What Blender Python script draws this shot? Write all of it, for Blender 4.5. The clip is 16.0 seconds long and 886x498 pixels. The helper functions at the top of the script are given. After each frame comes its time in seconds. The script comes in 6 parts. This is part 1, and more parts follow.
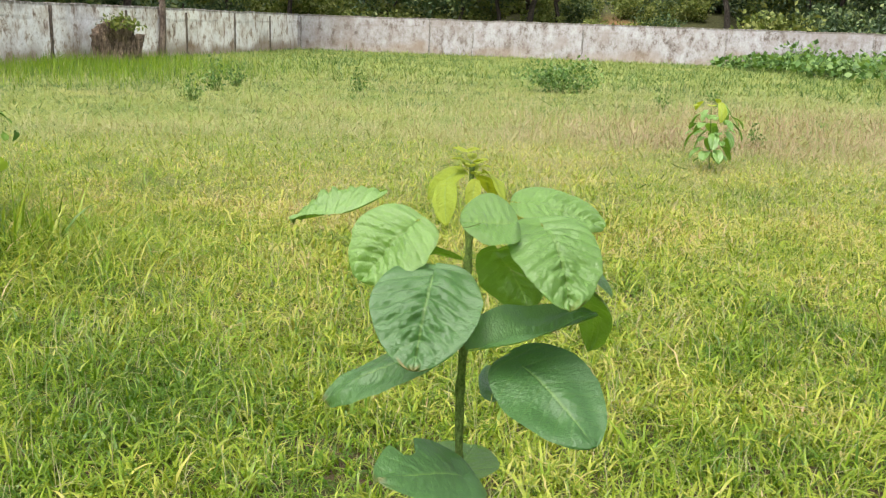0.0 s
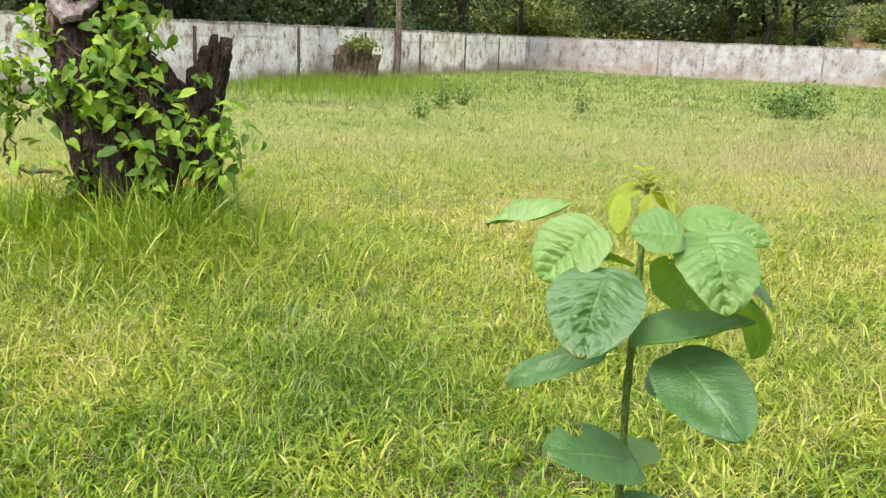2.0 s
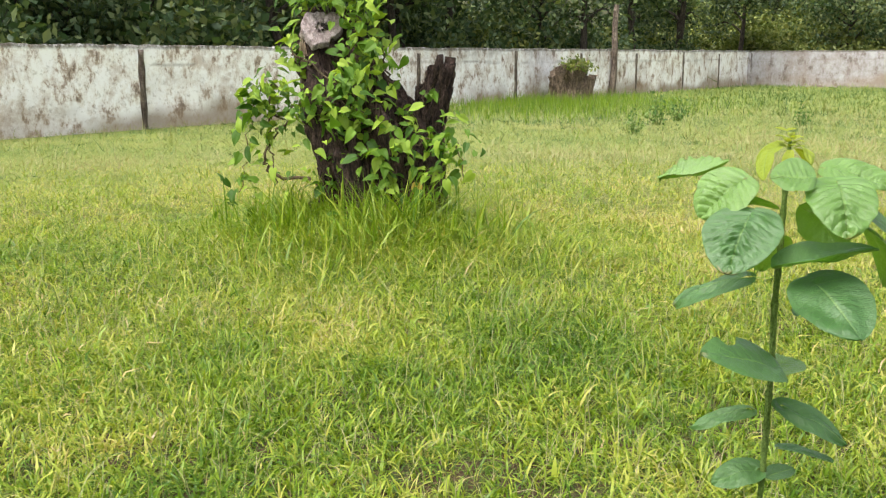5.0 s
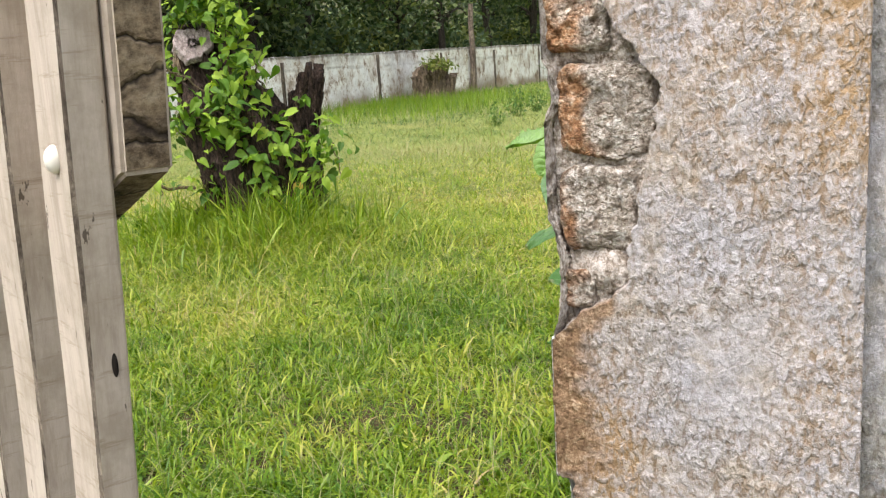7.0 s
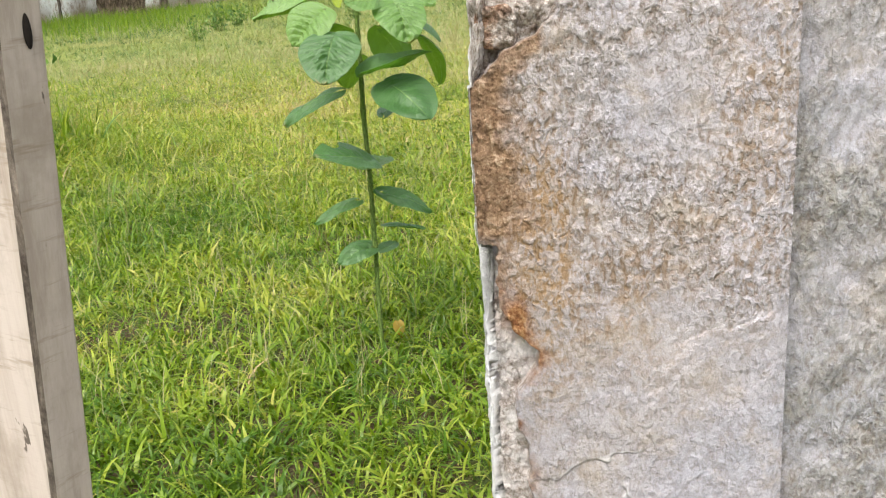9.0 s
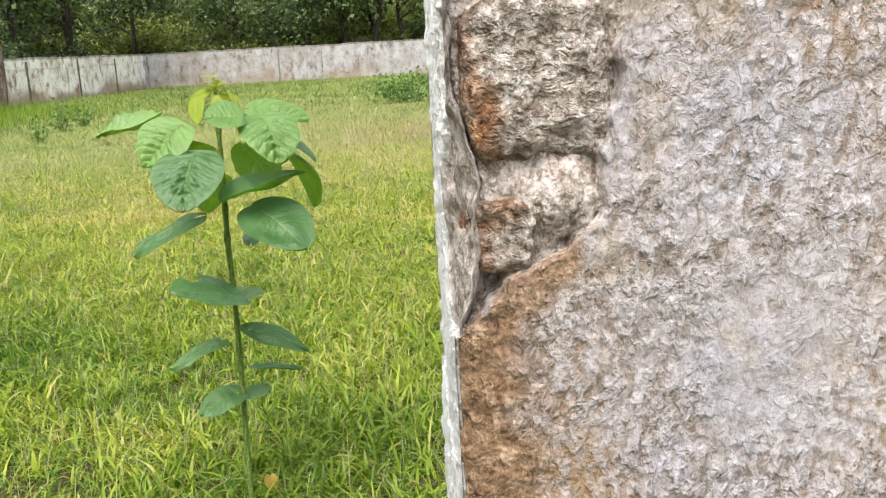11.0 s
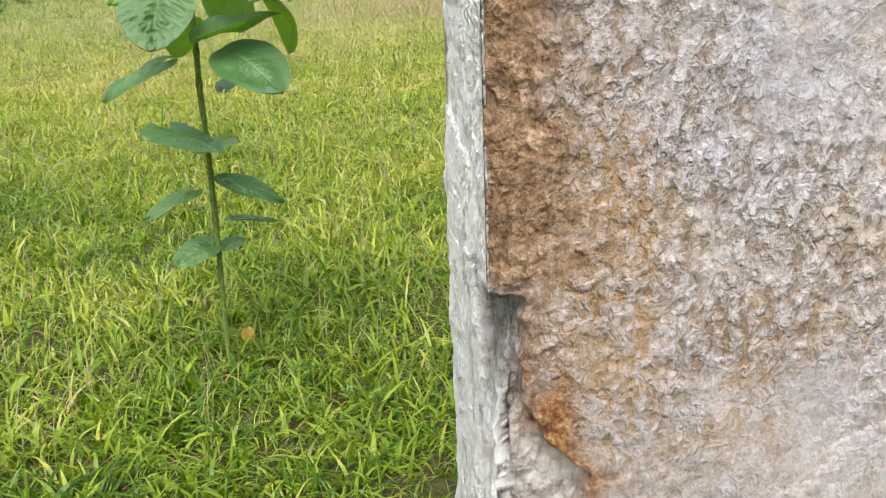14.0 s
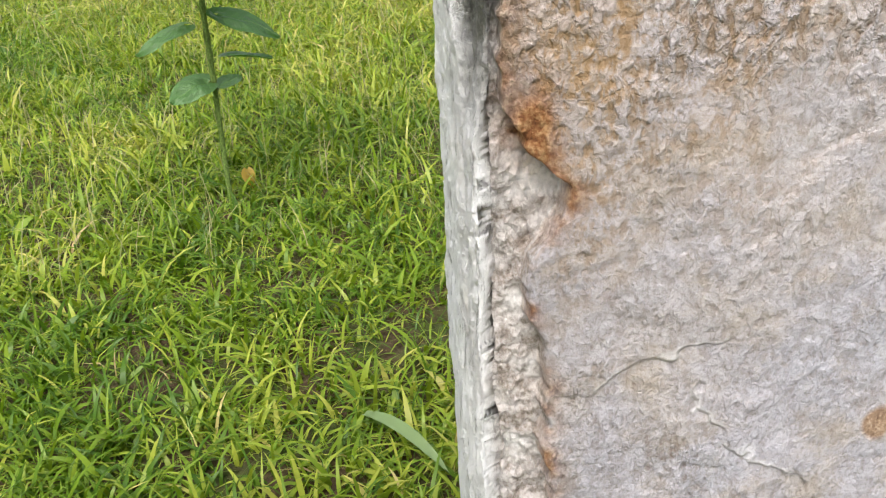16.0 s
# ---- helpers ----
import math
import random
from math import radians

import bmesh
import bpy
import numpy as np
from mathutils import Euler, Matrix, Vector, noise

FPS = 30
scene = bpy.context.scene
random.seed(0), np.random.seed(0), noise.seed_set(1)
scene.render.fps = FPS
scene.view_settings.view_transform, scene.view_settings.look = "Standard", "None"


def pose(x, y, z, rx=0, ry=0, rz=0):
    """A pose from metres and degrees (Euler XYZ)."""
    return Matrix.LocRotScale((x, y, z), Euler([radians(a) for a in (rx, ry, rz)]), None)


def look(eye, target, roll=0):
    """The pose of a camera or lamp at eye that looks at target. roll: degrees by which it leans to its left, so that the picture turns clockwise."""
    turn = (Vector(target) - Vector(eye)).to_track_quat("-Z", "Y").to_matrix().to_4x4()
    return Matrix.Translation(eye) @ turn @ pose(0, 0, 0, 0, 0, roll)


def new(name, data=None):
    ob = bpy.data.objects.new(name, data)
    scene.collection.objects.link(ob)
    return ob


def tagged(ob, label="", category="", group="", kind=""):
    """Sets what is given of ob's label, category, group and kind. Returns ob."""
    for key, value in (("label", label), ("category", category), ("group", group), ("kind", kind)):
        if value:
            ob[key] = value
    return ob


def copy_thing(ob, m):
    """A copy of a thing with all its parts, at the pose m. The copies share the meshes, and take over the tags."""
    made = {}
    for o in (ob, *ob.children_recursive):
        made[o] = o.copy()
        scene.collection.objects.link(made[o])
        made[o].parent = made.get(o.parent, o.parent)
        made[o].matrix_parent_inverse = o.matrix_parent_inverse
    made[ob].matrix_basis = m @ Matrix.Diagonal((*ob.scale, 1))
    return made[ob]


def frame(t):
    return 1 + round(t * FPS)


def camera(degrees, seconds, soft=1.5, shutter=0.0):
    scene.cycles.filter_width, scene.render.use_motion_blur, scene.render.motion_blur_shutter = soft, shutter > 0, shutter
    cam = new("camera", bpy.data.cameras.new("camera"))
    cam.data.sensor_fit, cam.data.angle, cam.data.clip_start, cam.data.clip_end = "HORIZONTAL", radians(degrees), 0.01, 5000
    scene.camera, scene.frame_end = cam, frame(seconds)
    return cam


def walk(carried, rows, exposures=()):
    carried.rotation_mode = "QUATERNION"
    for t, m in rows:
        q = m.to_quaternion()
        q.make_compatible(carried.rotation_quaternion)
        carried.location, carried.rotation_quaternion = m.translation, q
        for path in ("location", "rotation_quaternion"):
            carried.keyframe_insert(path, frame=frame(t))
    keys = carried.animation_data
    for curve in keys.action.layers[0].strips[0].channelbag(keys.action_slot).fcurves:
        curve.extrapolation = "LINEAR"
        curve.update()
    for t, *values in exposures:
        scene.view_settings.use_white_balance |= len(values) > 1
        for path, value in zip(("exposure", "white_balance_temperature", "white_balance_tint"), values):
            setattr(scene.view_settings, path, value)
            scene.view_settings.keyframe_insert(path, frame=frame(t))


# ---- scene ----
cam = camera(50.1, 16.0, 1.2)
EXPO = [(0.0, 1.12), (1.0, 1.26), (3.0, 1.30), (6.0, 1.18), (7.5, 1.10), (9.0, 1.10), (10.0, 1.20), (12.5, 1.08), (15.0, 1.08), (16.0, 1.03)]
PATH = [
    (0, (-0.577, -1.714, 1.633), (-0.002, 0.144, 1.17), 2.0),
    (0.5, (-0.568, -1.907, 1.635), (-0.079, -0.021, 1.182), 2.3),
    (1, (-0.568, -1.888, 1.656), (-0.201, 0.022, 1.192), 3.5),
    (1.5, (-0.595, -1.901, 1.65), (-0.34, 0.032, 1.202), 3.2),
    (2, (-0.559, -1.993, 1.66), (-0.431, -0.046, 1.222), 2.2),
    (2.5, (-0.48, -2.019, 1.663), (-0.441, -0.065, 1.238), 1.6),
    (3, (-0.423, -1.968, 1.659), (-0.516, -0.014, 1.242), 1.0),
    (3.5, (-0.48, -2.08, 1.632), (-0.74, -0.146, 1.194), 1.0),
    (3.7, (-0.524, -2.13, 1.624), (-0.842, -0.21, 1.162), 0.9),
    (5.8, (-0.422, -2.969, 1.582), (-0.693, -1.021, 1.217), -1.7),
    (6, (-0.409, -3.02, 1.594), (-0.637, -1.067, 1.229), -2.9),
    (6.5, (-0.44, -3.151, 1.582), (-0.587, -1.193, 1.201), -3.5),
    (7, (-0.45, -3.314, 1.584), (-0.519, -1.356, 1.185), -3.7),
    (7.5, (-0.449, -3.428, 1.545), (-0.368, -1.482, 1.092), -3.8),
    (8, (-0.575, -3.316, 1.481), (-0.28, -1.409, 0.957), -3.8),
    (8.5, (-0.666, -3.22, 1.442), (-0.261, -1.343, 0.883), -4.1),
    (9, (-0.642, -3.21, 1.413), (-0.13, -1.371, 0.819), -3.9),
    (9.5, (-0.615, -3.043, 1.397), (-0.017, -1.23, 0.8), -4.8),
    (10, (-0.603, -2.885, 1.417), (0.064, -1.085, 0.858), -4.2),
    (10.2, (-0.594, -2.863, 1.448), (0.115, -1.067, 0.926), -4.1),
    (12.3, (-0.58, -2.789, 1.435), (0.291, -1.029, 1.052), -2.3),
    (12.5, (-0.582, -2.783, 1.416), (0.286, -1.033, 0.988), -2.1),
    (13, (-0.595, -2.785, 1.38), (0.263, -1.051, 0.872), -2.1),
    (13.5, (-0.603, -2.785, 1.356), (0.25, -1.072, 0.777), -2.4),
    (14, (-0.601, -2.789, 1.33), (0.233, -1.091, 0.68), -2.2),
    (14.5, (-0.6, -2.793, 1.303), (0.213, -1.117, 0.575), -2.3),
    (15, (-0.602, -2.797, 1.27), (0.187, -1.151, 0.452), -2.7),
    (15.5, (-0.603, -2.809, 1.244), (0.155, -1.193, 0.342), -3.2),
    (16, (-0.6, -2.813, 1.247), (0.163, -1.205, 0.334), -3.2),
]
walk(cam, [(t, look(eye, target, roll)) for t, eye, target, roll in PATH], EXPO)

# ---------- world and light: bright overcast day ----------
world = bpy.data.worlds.new("World")
scene.world = world
world.use_nodes = True
wn = world.node_tree.nodes
wl = world.node_tree.links
sky = wn.new("ShaderNodeTexSky")
sky.sky_type = "NISHITA"
sky.sun_disc = False
sky.sun_elevation = radians(60)
sky.sun_rotation = radians(222)
sky.air_density, sky.dust_density, sky.ozone_density = 1.2, 5.0, 1.0
wn["Background"].inputs["Strength"].default_value = 0.15
cloud = wn.new("ShaderNodeHueSaturation")       # a thin even cloud cover takes most of the blue out
cloud.inputs["Saturation"].default_value = 0.35
wl.new(sky.outputs["Color"], cloud.inputs["Color"])
wl.new(cloud.outputs["Color"], wn["Background"].inputs["Color"])

sun_data = bpy.data.lights.new("sun", "SUN")
sun_data.energy, sun_data.angle, sun_data.color = 1.2, radians(38), (1.0, 0.96, 0.9)
sun = new("sun", sun_data)
SUN_AZ, SUN_EL = radians(222), radians(60)
sun.matrix_world = look(
    (30 * math.sin(SUN_AZ) * math.cos(SUN_EL), 30 * math.cos(SUN_AZ) * math.cos(SUN_EL), 30 * math.sin(SUN_EL)), (0, 0, 0))


# ---------- helpers ----------
def part(name, bm, material, parent=None, label="", smooth=True):
    """Links a bmesh as one mesh object, under parent if there is one."""
    me = bpy.data.meshes.new(name)
    bm.to_mesh(me)
    bm.free()
    return part_mesh(name, me, material, parent, label, smooth)


def part_mesh(name, me, material, parent=None, label="", smooth=True):
    if smooth and len(me.polygons):
        me.polygons.foreach_set("use_smooth", np.ones(len(me.polygons), bool))
    if material:
        me.materials.append(material)
    ob = new(name, me)
    if parent:
        ob.parent = parent
    if label:
        ob["label"] = label
    return ob


def mesh_np(name, verts, tris=None, quads=None, floats=None):
    """A mesh from arrays of vertices, triangles and quads, with float attributes on its points."""
    me = bpy.data.meshes.new(name)
    verts = np.asarray(verts, np.float32)
    tris = np.zeros((0, 3), np.int32) if tris is None else np.asarray(tris, np.int32)
    quads = np.zeros((0, 4), np.int32) if quads is None else np.asarray(quads, np.int32)
    me.vertices.add(len(verts))
    me.vertices.foreach_set("co", verts.ravel())
    loops = np.concatenate([tris.ravel(), quads.ravel()])
    me.loops.add(len(loops))
    me.loops.foreach_set("vertex_index", loops)
    starts = np.concatenate([np.arange(len(tris)) * 3, len(tris) * 3 + np.arange(len(quads)) * 4])
    me.polygons.add(len(starts))
    me.polygons.foreach_set("loop_start", starts.astype(np.int32))
    for key, values in (floats or {}).items():
        me.attributes.new(key, "FLOAT", "POINT").data.foreach_set("value", np.asarray(values, np.float32))
    me.update(calc_edges=True)
    me.validate()
    return me


def grid_quads(rows, cols, wrap=False):
    """Quads of a grid of rows x cols vertices; wrap closes each row."""
    r = np.arange(rows - 1)[:, None]
    c = np.arange(cols if wrap else cols - 1)[None]
    n = (c + 1) % cols
    a, b, cc, d = r * cols + c, r * cols + n, (r + 1) * cols + n, (r + 1) * cols + c
    return np.stack([a, b, cc, d], -1).reshape(-1, 4)


def lattice(p, seed=0):
    """Smooth value noise in -1..1 for an (n, 3) array."""
    p = np.asarray(p, float) + seed * 17.31
    i = np.floor(p).astype(np.int64)
    f = p - i
    f = f * f * (3 - 2 * f)
    out = 0
    for dx in (0, 1):
        for dy in (0, 1):
            for dz in (0, 1):
                h = (i[:, 0] + dx) * 374761393 + (i[:, 1] + dy) * 668265263 + (i[:, 2] + dz) * 2147483647
                h = (h ^ (h >> 13)) * 1274126177
                h = ((h ^ (h >> 16)) & 0xFFFF) / 32767.5 - 1
                w = np.abs(1 - dx - f[:, 0]) * np.abs(1 - dy - f[:, 1]) * np.abs(1 - dz - f[:, 2])
                out = out + h * w
    return out


def fractal(p, octaves=4, seed=0):
    p = np.asarray(p, float)
    return sum(lattice(p * 2**k, seed + k) / 2**k for k in range(octaves))


def tube(points, radii, sides=8, wobble=0.0, seed=0):
    """Vertices and quads of a tube along points, closed at both ends by its narrowing."""
    pts = np.asarray(points, float)
    ahead = np.gradient(pts, axis=0)
    ahead /= np.linalg.norm(ahead, axis=1)[:, None] + 1e-9
    ref = np.where(np.abs(ahead[:, 2:3]) > 0.9, [[1.0, 0, 0]], [[0, 0, 1.0]])
    s = np.cross(ahead, ref)
    s /= np.linalg.norm(s, axis=1)[:, None] + 1e-9
    u = np.cross(s, ahead)
    ang = np.linspace(0, 2 * np.pi, sides, endpoint=False)
    rad = np.asarray(radii, float)[:, None] * np.ones(sides)
    if wobble:
        rad = rad * (1 + wobble * lattice(np.stack([np.cos(ang)[None] * 1.5 + 0 * rad, np.sin(ang)[None] * 1.5 + 0 * rad,
                                                  np.arange(len(pts))[:, None] * 0.6 + 0 * rad], -1).reshape(-1, 3), seed).reshape(rad.shape))
    v = pts[:, None] + rad[..., None] * (np.cos(ang)[None, :, None] * s[:, None] + np.sin(ang)[None, :, None] * u[:, None])
    return v.reshape(-1, 3), grid_quads(len(pts), sides, True)


def joined(pieces):
    """Joins (verts, quads) pairs."""
    vs, qs, n = [], [], 0
    for v, q in pieces:
        vs.append(v), qs.append(q + n)
        n += len(v)
    return np.concatenate(vs), np.concatenate(qs)


def bent(a, b, sag, n=8, seed=0, wig=0.0):
    """Points on a bowed line from a to b."""
    t = np.linspace(0, 1, n)[:, None]
    p = np.array(a) * (1 - t) + np.array(b) * t
    p[:, 2] += sag * 4 * (t * (1 - t))[:, 0]
    if wig:
        p[1:-1] += wig * np.stack([lattice(np.stack([t[1:-1, 0] * 4, 0 * t[1:-1, 0] + k, 0 * t[1:-1, 0] + seed], -1), seed + k) for k in range(3)], -1)
    return p


# ---------- materials ----------
def material(name, rough=0.8):
    m = bpy.data.materials.new(name)
    m.use_nodes = True
    t = m.node_tree
    b = t.nodes["Principled BSDF"]
    b.inputs["Roughness"].default_value = rough
    b.inputs["Specular IOR Level"].default_value = 0.3
    return m, t, b


def n_noise(t, scale, detail=6, rough=0.6, coord="Object", dist=0.0, stretch=None):
    tc = t.nodes.new("ShaderNodeTexCoord")
    n = t.nodes.new("ShaderNodeTexNoise")
    n.inputs["Scale"].default_value, n.inputs["Detail"].default_value = scale, detail
    n.inputs["Roughness"].default_value, n.inputs["Distortion"].default_value = rough, dist
    if stretch:
        mp = t.nodes.new("ShaderNodeMapping")
        mp.inputs["Scale"].default_value = stretch
        t.links.new(tc.outputs[coord], mp.inputs["Vector"])
        t.links.new(mp.outputs["Vector"], n.inputs["Vector"])
    else:
        t.links.new(tc.outputs[coord], n.inputs["Vector"])
    return n.outputs["Fac"]


def n_ramp(t, fac, stops):
    r = t.nodes.new("ShaderNodeValToRGB")
    e = r.color_ramp.elements
    while len(e) < len(stops):
        e.new(0.5)
    for k, (pos, col) in enumerate(stops):
        e[k].position = pos
        e[k].color = (*col, 1) if len(col) == 3 else col
    t.links.new(fac, r.inputs["Fac"])
    return r.outputs["Color"]


def n_mix(t, fac, a, b, mode="MIX"):
    m = t.nodes.new("ShaderNodeMix")
    m.data_type, m.blend_type = "RGBA", mode
    for key, v in ((0, fac), (6, a), (7, b)):
        if isinstance(v, (int, float)):
            m.inputs[key].default_value = v
        elif isinstance(v, tuple):
            m.inputs[key].default_value = (*v, 1)
        else:
            t.links.new(v, m.inputs[key])
    return m.outputs[2]


def n_attr(t, name):
    a = t.nodes.new("ShaderNodeAttribute")
    a.attribute_name = name
    return a.outputs["Fac"]


def n_math(t, op, a, b=0.0, clamp=False):
    m = t.nodes.new("ShaderNodeMath")
    m.operation, m.use_clamp = op, clamp
    for k, v in enumerate((a, b)):
        if isinstance(v, (int, float)):
            m.inputs[k].default_value = v
        else:
            t.links.new(v, m.inputs[k])
    return m.outputs[0]


def n_bump(t, b, height, strength=0.5, dist=0.01):
    n = t.nodes.new("ShaderNodeBump")
    n.inputs["Strength"].default_value, n.inputs["Distance"].default_value = strength, dist
    t.links.new(height, n.inputs["Height"])
    t.links.new(n.outputs["Normal"], b.inputs["Normal"])


def leafy(name, stops, key="tone", rough=0.5, through_light=0.4, lift=(1.25, 1.3, 0.5), spec=0.3, extra=None):
    """Foliage: a colour ramp over a per-leaf attribute, with light passing through the blade."""
    m, t, b = material(name, rough)
    b.inputs["Specular IOR Level"].default_value = spec
    fac = n_attr(t, key) if key else None
    if key is None:
        oi = t.nodes.new("ShaderNodeObjectInfo")
        fac = oi.outputs["Random"]
    col = n_ramp(t, fac, stops)
    if extra:
        col = extra(t, b, col)
    t.links.new(col, b.inputs["Base Color"])
    tr = t.nodes.new("ShaderNodeBsdfTranslucent")
    t.links.new(n_mix(t, 1.0, col, lift, "MULTIPLY"), tr.inputs["Color"])
    mx = t.nodes.new("ShaderNodeMixShader")
    mx.inputs["Fac"].default_value = through_light
    t.links.new(b.outputs["BSDF"], mx.inputs[1])
    t.links.new(tr.outputs["BSDF"], mx.inputs[2])
    t.links.new(mx.outputs["Shader"], t.nodes["Material Output"].inputs["Surface"])
    return m


GRASS = leafy("grass_blades", [(0.0, (0.062, 0.135, 0.009)), (0.3, (0.178, 0.272, 0.018)), (0.6, (0.33, 0.37, 0.048)),
                               (0.85, (0.48, 0.43, 0.13)), (1.0, (0.47, 0.35, 0.20))], rough=0.38, through_light=0.32)
GRASS_FAR = leafy("dull_grass_blades", [(0.0, (0.05, 0.105, 0.025)), (0.3, (0.145, 0.21, 0.055)), (0.6, (0.27, 0.30, 0.095)),
                                       (0.85, (0.33, 0.30, 0.125)), (1.0, (0.31, 0.235, 0.155))], rough=0.45, through_light=0.28)
SEED = leafy("seed_stems", [(0.0, (0.27, 0.29, 0.12)), (0.5, (0.36, 0.32, 0.185)), (1.0, (0.31, 0.205, 0.15))], rough=0.7, through_light=0.25)


def ground_material():
    m, t, b = material("ground_soil_and_thatch", 0.95)
    big = n_noise(t, 0.35, 4)
    mid = n_noise(t, 6.0, 8, 0.7)
    fine = n_noise(t, 60.0, 6, 0.7)
    soil = n_ramp(t, fine, [(0.3, (0.03, 0.019, 0.01)), (0.6, (0.10, 0.064, 0.034)), (0.8, (0.2, 0.14, 0.08))])
    green = n_ramp(t, fine, [(0.3, (0.02, 0.035, 0.008)), (0.7, (0.09, 0.12, 0.02))])
    col = n_mix(t, n_ramp(t, mid, [(0.36, (0, 0, 0)), (0.54, (1, 1, 1))]), green, soil)
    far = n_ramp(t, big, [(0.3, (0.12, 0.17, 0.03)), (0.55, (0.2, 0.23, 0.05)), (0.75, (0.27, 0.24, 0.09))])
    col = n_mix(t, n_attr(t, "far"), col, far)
    col = n_mix(t, n_attr(t, "wild"), col, n_ramp(t, mid, [(0.35, (0.02, 0.022, 0.008)), (0.6, (0.075, 0.075, 0.025)), (0.75, (0.13, 0.12, 0.05))]))
    col = n_mix(t, n_attr(t, "earth"), col, (0.3, 0.13, 0.06))
    t.links.new(col, b.inputs["Base Color"])
    n_bump(t, b, fine, 0.8, 0.02)
    return m


def wall_material():
    """Old limewash on plaster: streaks running down, peeled warm patches, dirt along the foot and a mossy crest."""
    m, t, b = material("old_limewash", 0.9)
    streak = n_noise(t, 2.2, 9, 0.76, stretch=(1.15, 1.15, 0.75))
    blot = n_noise(t, 1.1, 9, 0.75)
    fine = n_noise(t, 9, 8, 0.75)
    # one limewash in two tones: paled for the shaded side wall, dark for the sunlit end
    brightened = n_ramp(t, streak, [(0.36, (0.16, 0.115, 0.09)), (0.42, (0.44, 0.345, 0.285)), (0.465, (0.78, 0.73, 0.70)), (0.54, (0.90, 0.88, 0.88))])
    dimmed = n_ramp(t, streak, [(0.38, (0.10, 0.088, 0.085)), (0.45, (0.20, 0.187, 0.19)), (0.52, (0.27, 0.265, 0.287)), (0.63, (0.36, 0.36, 0.39))])
    col = n_mix(t, n_attr(t, "brightened"), dimmed, brightened)
    col = n_mix(t, n_ramp(t, blot, [(0.52, (0, 0, 0)), (0.62, (0.7, 0.7, 0.7))]), col, n_mix(t, n_attr(t, "brightened"), (0.275, 0.25, 0.25), (0.50, 0.40, 0.335)))
    col = n_mix(t, n_ramp(t, fine, [(0.54, (0, 0, 0)), (0.64, (0.55, 0.55, 0.55))]), col, (0.29, 0.235, 0.20))
    col = n_mix(t, n_math(t, "MULTIPLY", n_attr(t, "grime_shade"), n_ramp(t, n_noise(t, 3, 8, 0.7), [(0.38, (0.2, 0.2, 0.2)), (0.6, (1, 1, 1))])), col, (0.24, 0.205, 0.185))
    col = n_mix(t, n_attr(t, "damp"), col, (0.27, 0.19, 0.125))
    col = n_mix(t, n_math(t, "MULTIPLY", n_attr(t, "crest"), n_ramp(t, fine, [(0.36, (0.3, 0.3, 0.3)), (0.52, (1, 1, 1))])), col, (0.085, 0.075, 0.055))
    t.links.new(col, b.inputs["Base Color"])
    n_bump(t, b, fine, 0.6, 0.03)
    return m


def n_cells(t, vec, scale, feature="F1"):
    """Random value of each cell of a broken surface, or the distance to the cell's edge."""
    v = t.nodes.new("ShaderNodeTexVoronoi")
    v.feature = feature
    v.inputs["Scale"].default_value = scale
    t.links.new(vec, v.inputs["Vector"])
    if feature == "DISTANCE_TO_EDGE":
        return v.outputs["Distance"]
    sep = t.nodes.new("ShaderNodeSeparateColor")
    t.links.new(v.outputs["Color"], sep.inputs["Color"])
    return sep.outputs[0]


def n_warped(t, scale, amount, stretch=(1, 1, 1)):
    """Object coordinates pushed about by noise, so that cells get ragged outlines."""
    tc = t.nodes.new("ShaderNodeTexCoord")
    n = t.nodes.new("ShaderNodeTexNoise")
    n.inputs["Scale"].default_value, n.inputs["Detail"].default_value = scale, 4
    n.inputs["Roughness"].default_value = 0.65
    t.links.new(tc.outputs["Object"], n.inputs["Vector"])
    off = t.nodes.new("ShaderNodeVectorMath")
    off.operation = "MULTIPLY_ADD"
    t.links.new(n.outputs["Color"], off.inputs[0])
    off.inputs[1].default_value = (amount,) * 3
    t.links.new(tc.outputs["Object"], off.inputs[2])
    mp = t.nodes.new("ShaderNodeMapping")
    mp.inputs["Scale"].default_value = stretch
    t.links.new(off.outputs[0], mp.inputs["Vector"])
    return mp.outputs["Vector"]


